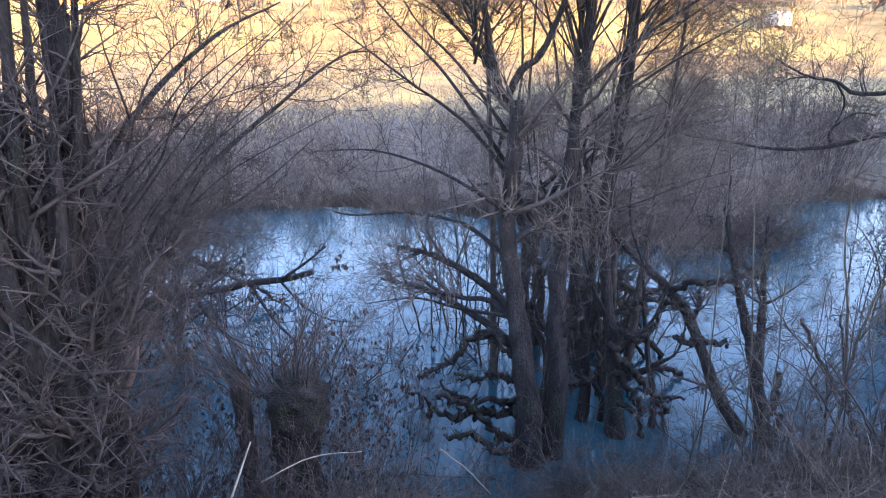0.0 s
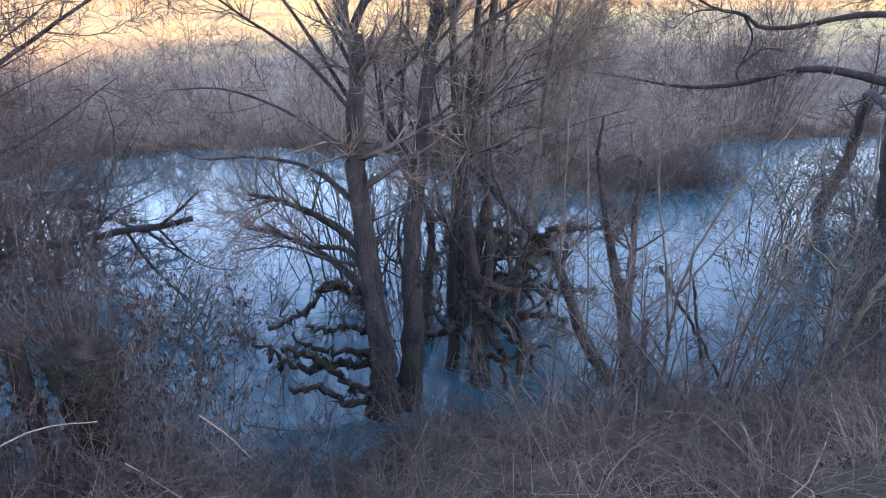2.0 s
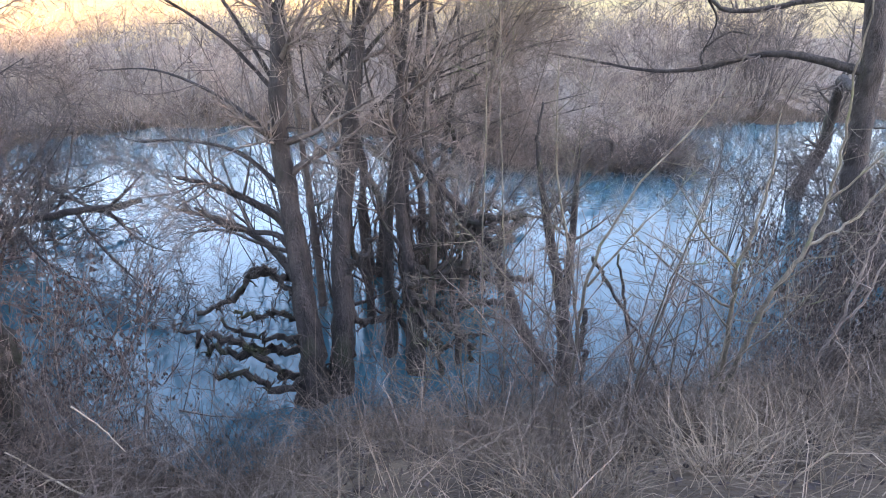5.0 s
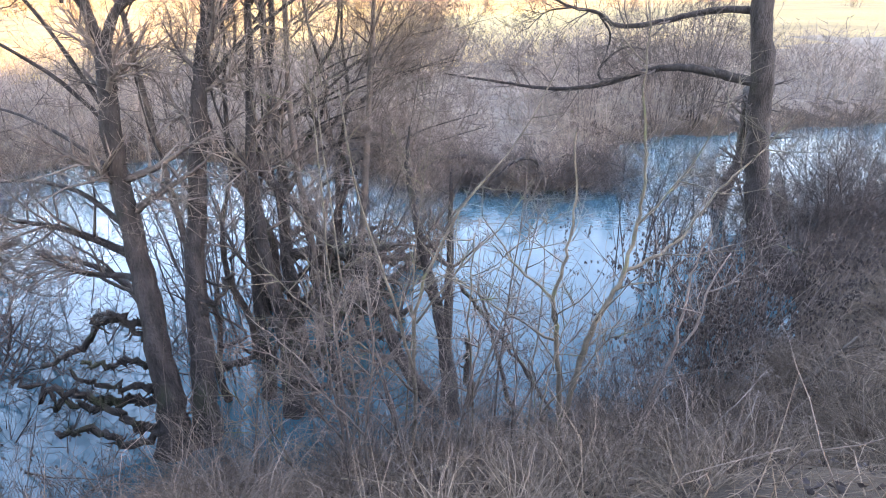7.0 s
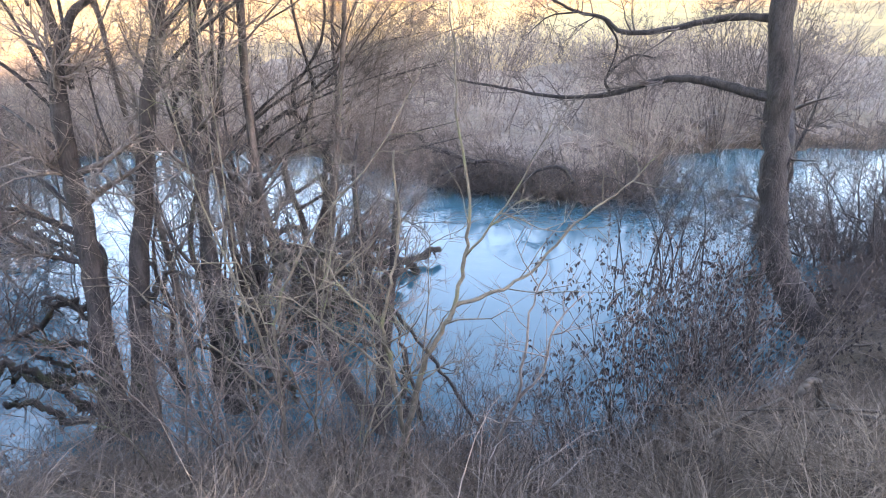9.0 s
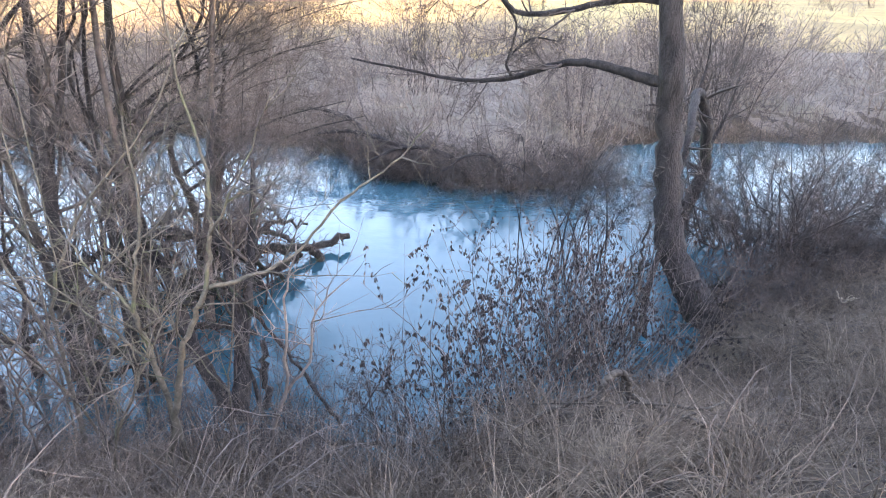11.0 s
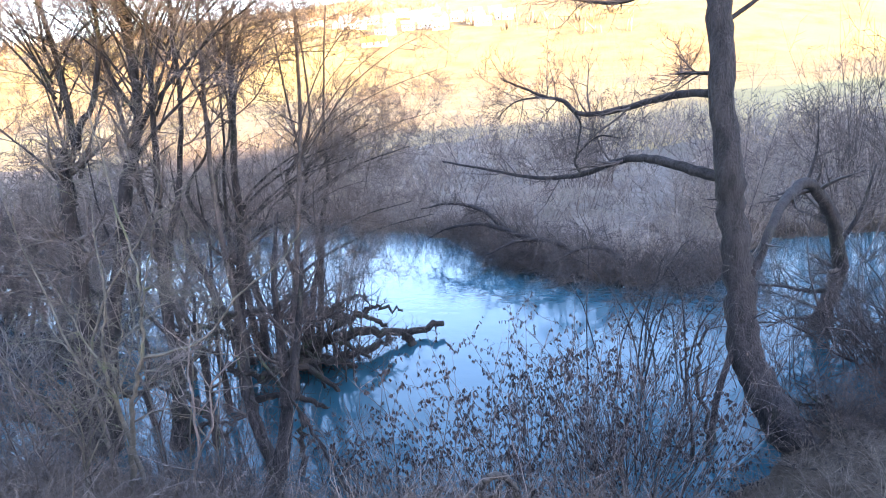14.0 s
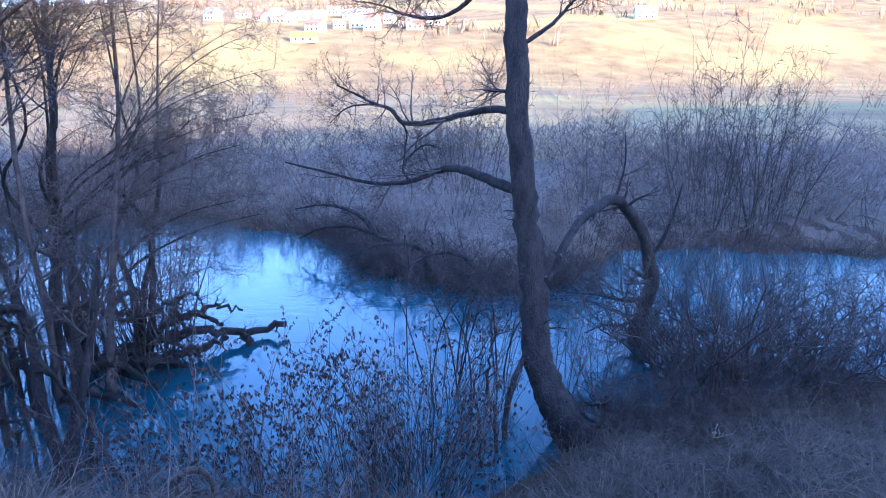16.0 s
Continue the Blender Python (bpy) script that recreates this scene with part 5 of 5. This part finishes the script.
def grass():
    rng = np.random.default_rng(81)
    S = on_bank(rng, 26000, reach=7.5)
    n = len(S)
    D = np.stack([rng.normal(size=n) * 0.45, rng.normal(size=n) * 0.45, np.full(n, 1.0)], axis=1)
    patch = np.clip(0.5 + 0.45 * np.sin(S[:, 0] * 2.1 + 1) * np.sin(S[:, 1] * 2.7) + 0.35 * np.sin(S[:, 0] * 6.3 + S[:, 1] * 4.0), 0.1, 1.3)
    t = Tubes()
    t.add(*strands(rng, S, D, rng.uniform(0.12, 0.65, n) * (0.35 + 0.9 * patch), rng.uniform(0.0018, 0.0036, n), k=3, wig=0.3, up=-0.7), sides=3, tip=False)
    S = on_bank(rng, 10000, x0=7.0, x1=19, reach=6.5)
    n = len(S)
    D = np.stack([rng.normal(size=n) * 0.6, rng.normal(size=n) * 0.6, np.full(n, 1.0)], axis=1)
    t.add(*strands(rng, S, D, rng.uniform(0.08, 0.36, n), rng.uniform(0.0019, 0.0038, n), k=3, wig=0.4, up=-0.6), sides=3, tip=False)
    tagged(new("dry_grass", t.mesh("dry_grass", STRAW)), "tangle of dry brown grass and dead stalks on the bank", "grass", kind="stuff")
    t = Tubes()
    S = on_bank(rng, 2300, reach=6.0)
    n = len(S)
    D = np.stack([rng.normal(size=n) * 0.5, rng.normal(size=n) * 0.4, np.full(n, 1.0)], axis=1)
    P, R = strands(rng, S, D, rng.uniform(0.3, 1.2, n), rng.uniform(0.0024, 0.0055, n), k=6, wig=0.24, up=-1.7)
    t.add(P, R, sides=3)
    t.add(*sprout(rng, P, R, 1, 0.2, 0.9, 0.35, up=0, k=4, rmin=0.002), sides=3, tip=False)
    n = 700
    x = rng.normal(0.0, 0.8, n)
    y = rng.uniform(3.6, 5.2, n)
    S = np.stack([x, y, height(x, y)], axis=1)
    D = np.stack([rng.normal(size=n) * 0.6, rng.normal(size=n) * 0.4, np.ones(n)], axis=1)
    P, R = strands(rng, S, D, rng.uniform(0.4, 1.3, n), rng.uniform(0.003, 0.006, n), k=8, wig=0.16, up=-1.5)
    t.add(P, R, sides=3)
    t.add(*sprout(rng, P, R, 2, 0.2, 0.9, 0.3, up=0, k=4, rmin=0.002), sides=3, tip=False)
    n = 1500
    x, y = np.where(rng.uniform(0, 1, n) < 0.5, rng.normal(5.9, 1.1, n), rng.uniform(0.8, 13, n)), rng.uniform(2.4, 4.9, n)
    S = np.stack([x, y, height(x, y)], axis=1)
    D = np.stack([rng.normal(size=n) * 0.6, rng.normal(size=n) * 0.4, np.ones(n)], axis=1)
    P, R = strands(rng, S, D, rng.uniform(0.3, 1.1, n), rng.uniform(0.0022, 0.0048, n), k=6, wig=0.26, up=-1.2)
    t.add(P, R, sides=3)
    t.add(*sprout(rng, P, R, 3, 0.2, 0.9, 0.3, up=0, k=4, rmin=0.002), sides=3, tip=False)
    tagged(new("bramble_thicket", t.mesh("bramble_thicket", CANE)), "arching bare bramble canes tangled over the bank", "brambles", kind="stuff")
    t = Tubes()
    S = on_bank(rng, 13000, reach=6.5)
    n = len(S)
    S[:, 2] += rng.uniform(0.0, 0.05, n)
    t.leaves(S, rng.normal(size=(n, 3)) * np.array([1, 1, 0.3]), rng.uniform(0.03, 0.06, n), rng.uniform(0.009, 0.019, n), rng)
    tagged(new("leaf_litter", t.mesh("leaf_litter", LEAF)), "fallen brown leaves scattered over the bank", "leaf litter", kind="stuff")
    t = Tubes()
    n = 750
    x = np.where(rng.uniform(0, 1, n) < 0.4, rng.normal(0.3, 0.9, n), rng.uniform(-6, 12, n))
    S = np.stack([x, near_shore(x) + rng.normal(size=n) * 0.35, np.full(n, -0.1)], axis=1)
    D = np.stack([rng.normal(size=n) * 0.3, rng.normal(size=n) * 0.25, np.ones(n)], axis=1)
    P, R = strands(rng, S, D, rng.uniform(0.4, 1.8, n), rng.uniform(0.003, 0.006, n), k=6, wig=0.1)
    t.add(P, R, sides=3, tip=False)
    t.add(*sprout(rng, P, R, 3, 0.3, 1, 0.35, up=0.2, k=4, rmin=0.002), sides=3, tip=False)
    tagged(new("waterside_stalks", t.mesh("waterside_stalks", CANE)), "thin upright dead stalks along the waterline", "reeds", kind="stuff")
    t = Tubes()
    n = 8000
    x = rng.uniform(-24, 40, n)
    y = far_shore(x) + rng.uniform(0, 1, n) ** 1.6 * 26
    S = np.stack([x, y, height(x, y)], axis=1)
    D = np.stack([rng.normal(size=n) * 0.25, rng.normal(size=n) * 0.25, np.ones(n)], axis=1)
    t.add(*strands(rng, S, D, rng.uniform(0.25, 0.7, n), rng.uniform(0.006, 0.011, n), k=3, wig=0.15), sides=3, tip=False)
    n = 5000
    x = rng.uniform(-18, 34, n)
    y = far_shore(x) + rng.normal(0.35, 0.35, n)
    S = np.stack([x, y, np.maximum(height(x, y), -0.05)], axis=1)
    D = np.stack([rng.normal(size=n) * 0.35, rng.normal(size=n) * 0.3 - 0.25, np.ones(n)], axis=1)
    t.add(*strands(rng, S, D, rng.uniform(0.25, 0.85, n), rng.uniform(0.006, 0.011, n), k=3, wig=0.2, up=-0.5), sides=3, tip=False)
    tagged(new("meadow_reeds", t.mesh("meadow_reeds", STRAW)), "pale dry reeds and meadow grass behind the pond", "reeds", kind="stuff")


grass()


def tussock_mesh(seed):
    rng = np.random.default_rng(seed)
    n = 70
    a, q = rng.uniform(0, 2 * np.pi, n), rng.uniform(0, 1, n) ** 0.5
    S = np.stack([np.cos(a) * q * 0.12, np.sin(a) * q * 0.12, np.full(n, -0.03)], axis=1)
    D = np.stack([np.cos(a) * q * 0.8, np.sin(a) * q * 0.8, np.ones(n)], axis=1) + rng.normal(size=(n, 3)) * 0.2
    t = Tubes()
    t.add(*strands(rng, S, D, rng.uniform(0.2, 0.62, n), rng.uniform(0.0018, 0.0034, n), k=4, wig=0.2, up=-1.9), sides=3, tip=False)
    return t.mesh("blades", STRAW)


rngk = np.random.default_rng(88)
tufts = []
for i in range(3):
    tf = thing("grass_tussock", "drooping tussock of dry straw-coloured grass on the bank", "grass", "grass tussocks")
    part("blade_tuft", tussock_mesh(880 + i), tf, kind="stuff")
    tufts.append(tf)
for i in range(275):
    x = rngk.uniform(-2.5, 17) if i < 90 else rngk.uniform(8.0, 15) if i < 170 else rngk.uniform(0.6, 6.5) if i < 215 else rngk.uniform(3.5, 9.5)
    y = float(near_shore(x)) - 0.15 - rngk.uniform(0, 1) * (3.4 if i < 170 else 0.9)
    if i >= 215:
        y = rngk.uniform(1.75, 2.9)
    elif y < 1.9:
        y = rngk.uniform(2.2, 4.0)
    tf = tufts[i] if i < 3 else copy_thing(tufts[i % 3], pose(0, 0, 0))
    sc = rngk.uniform(0.7, 1.35)
    tf.matrix_world = pose(x, y, float(height(x, y)), rngk.uniform(-12, 12), rngk.uniform(-12, 12), rngk.uniform(0, 360)) @ Matrix.Diagonal((sc, sc, sc * rngk.uniform(0.7, 1.2), 1))

BRAMBLE_KINDS = [shrub_meshes(340 + i, 16, 1.35, 1.3, CANE if i % 2 else TWIG, r=0.0055, per2=6, per3=2, l2=0.42, l3=0.16, rmin=0.0024, up=-2.4, wig=0.2) for i in range(4)]
brambles = [shrub("bramble_bush", "sprawling bramble of arching bare canes on the bank", "bramble bushes", k, pose(0, 4, 0)) for k in BRAMBLE_KINDS]
for i in range(125):
    x = rngk.uniform(-1.6, 1.0) if i < 9 else rngk.uniform(-1.8, 9.0) if i < 80 else rngk.uniform(9.0, 15) if i < 100 else rngk.uniform(0.8, 6.0)
    y = float(near_shore(x)) - 0.1 - rngk.uniform(0, 1) ** 0.8 * (2.6 if i < 100 else 0.8)
    sc = rngk.uniform(0.5, 0.95) * (0.6 if x > 9 else 1.0)
    br = brambles[i] if i < 4 else copy_thing(brambles[i % 4], pose(0, 0, 0))
    br.matrix_world = pose(x, y, float(height(x, y)), 0, 0, rngk.uniform(0, 360)) @ Matrix.Diagonal((sc, sc, sc, 1))


def stalk(label, pts, r, seed):
    rng = np.random.default_rng(seed)
    s = thing("pale_stalk", label, "dead stalk", "pale stalks")
    limb(s, "stem", pts, r, r * 0.5, PALE, rng, sides=6, wob=0.03)


stalk("pale bleached stalk leaning over the bank", [(-0.85, 3.3, 1.9), (-0.72, 3.5, 2.2), (-0.6, 3.75, 2.45)], 0.012, 91)
stalk("long pale straw lying over brown grass", [(-0.55, 3.7, 2.15), (-0.2, 3.75, 2.27), (0.15, 3.75, 2.27)], 0.006, 92)
stalk("pale bent twig on the bank", [(0.75, 3.9, 2.1), (0.95, 3.8, 1.95), (1.1, 3.7, 1.8)], 0.007, 93)


# ---------- valley side: woods, hedges, houses ----------
def far_woods():
    rng = np.random.default_rng(95)
    t = Tubes()
    n = 5200
    az, d = np.radians(rng.uniform(-62, 62, n)), rng.uniform(190, 1250, n)
    x, y = 6 + np.sin(az) * d, np.cos(az) * d
    dens = np.sin(x * 0.017 + 2) * np.sin(y * 0.021) + 0.5 * np.sin(x * 0.05 + y * 0.04) + np.clip((d - 480) / 260, -0.6, 1.2)
    ok = (dens > 0.15) & (d > 330)
    x, y = x[ok], y[ok]
    S = np.repeat(np.stack([x, y, height(x, y) - 0.5], axis=1), 4, axis=0)
    n = len(S)
    S[:, :2] += rng.normal(size=(n, 2)) * 0.9
    D = np.stack([rng.normal(size=n) * 0.28, rng.normal(size=n) * 0.28, np.ones(n)], axis=1)
    L = np.repeat(rng.uniform(3.5, 9, n // 4), 4) * rng.uniform(0.6, 1.1, n)
    P, R = strands(rng, S, D, L, L * rng.uniform(0.08, 0.15, n), k=3, wig=0.12)
    R = R * np.array([0.3, 1.2, 1.2])
    t.add(P, R, sides=3, tip=False)
    # single trees and hedges on the lit slope
    m = 520
    az, d = np.radians(rng.uniform(-60, 60, m)), rng.uniform(110, 340, m)
    d = np.where(rng.uniform(0, 1, m) < 0.5, np.round(d / 55) * 55 + 12 * np.sin(az * 9) + rng.normal(size=m) * 2.5, d)
    x, y = 6 + np.sin(az) * d, np.cos(az) * d
    tall = rng.uniform(2.0, 6.5, m)
    C = np.stack([x, y, height(x, y) - 0.2], axis=1)
    S = np.repeat(C, 13, axis=0)
    S[:, :2] += rng.normal(size=(len(S), 2)) * 0.5
    n = len(S)
    D = np.stack([rng.normal(size=n) * 0.42, rng.normal(size=n) * 0.42, np.ones(n)], axis=1)
    L = np.repeat(tall, 13) * rng.uniform(0.35, 0.9, n)
    P, R = strands(rng, S, D, L, L * rng.uniform(0.006, 0.011, n), k=3, wig=0.25, taper=0.4)
    t.add(P, R, sides=3, tip=False)
    t.add(*sprout(rng, P, R, 2, 0.3, 1, 1.3, up=0.2, k=2, rmin=0.022), sides=3, tip=False)
    tagged(new("far_woods", t.mesh("far_woods", WOODS)), "sunlit bare brown woodland on the far hillside", "woodland", kind="stuff")


far_woods()


def house(label, x, y, w, d, h, turn, roof_mat, group="village houses"):
    s = thing("house", label, "house", group)
    z = float(height(x, y)) - 0.6
    bm = bmesh.new()
    bmesh.ops.create_cube(bm, size=1, matrix=Matrix.Translation((0, 0, h / 2)) @ Matrix.Diagonal((w, d, h, 1)))
    for sx in (-1, 1):
        tri = [bm.verts.new((sx * w / 2 * 0.999, yy, zz)) for yy, zz in ((-d / 2, h), (d / 2, h), (0, h + d * 0.38))]
        bm.faces.new(tri if sx > 0 else tri[::-1])
    me = bpy.data.meshes.new("wall")
    bm.to_mesh(me)
    bm.free()
    me.materials.append(WALLS)
    part("wall", me, s)
    bm = bmesh.new()
    e, up = 0.5, d * 0.38
    prof = [(-d / 2 - e, h - e * 0.7), (0, h + up + 0.1), (d / 2 + e, h - e * 0.7), (d / 2 + e, h - e * 0.7 + 0.3), (0, h + up + 0.45), (-d / 2 - e, h - e * 0.7 + 0.3)]
    a, b = ([bm.verts.new((sx * (w / 2 + e), yy, zz)) for yy, zz in prof] for sx in (-1, 1))
    bm.faces.new(a[:2] + a[4:])
    bm.faces.new(a[1:5])
    bm.faces.new(b[:2] + b[4:])
    bm.faces.new(b[1:5])
    for i in range(6):
        bm.faces.new((a[i], a[(i + 1) % 6], b[(i + 1) % 6], b[i]))
    bmesh.ops.recalc_face_normals(bm, faces=bm.faces)
    me = bpy.data.meshes.new("roof")
    bm.to_mesh(me)
    bm.free()
    me.materials.append(roof_mat)
    part("roof", me, s)
    pane = bpy.data.meshes.new("window")
    bm = bmesh.new()
    bmesh.ops.create_cube(bm, size=1, matrix=Matrix.Diagonal((1.2, 0.12, 1.4, 1)))
    bm.to_mesh(pane)
    bm.free()
    pane.materials.append(PANE)
    for fl in range(1 if h < 4.5 else 2):
        for k in range(3):
            ob = part("window", pane, s)
            ob.location = ((k - 1) * w * 0.3, -d / 2 - 0.03, 1.9 + 2.7 * fl)
    s.matrix_world = pose(x, y, z, 0, 0, turn)


rngh = np.random.default_rng(97)
for i in range(26):
    x, y = -178 + i * 4.9 + rngh.uniform(-6, 6), 390 + rngh.uniform(-25, 70)
    house("small white rendered house on the sunlit slope", x, y, rngh.uniform(6.5, 11), rngh.uniform(6, 8), rngh.uniform(2.8, 5), rngh.uniform(-25, 25), GREY_ROOF if i % 3 else ROOFS)
house("large white farmhouse alone on the hillside", 316, 400, 16, 10, 6.5, 20, GREY_ROOF, "lone houses")
house("white cottage with a clay roof at the field edge", 414, 400, 13, 9, 4, 30, ROOFS, "lone houses")
house("white cottage beside another at the field edge", 432, 408, 11, 8, 4, 10, GREY_ROOF, "lone houses")
house("white house high on the sunlit slope", 84, 430, 13, 9, 5, 0, GREY_ROOF, "lone houses")
house("low barn with an orange roof below the village", -108, 330, 13, 7, 3, 8, ORANGE, "lone houses")
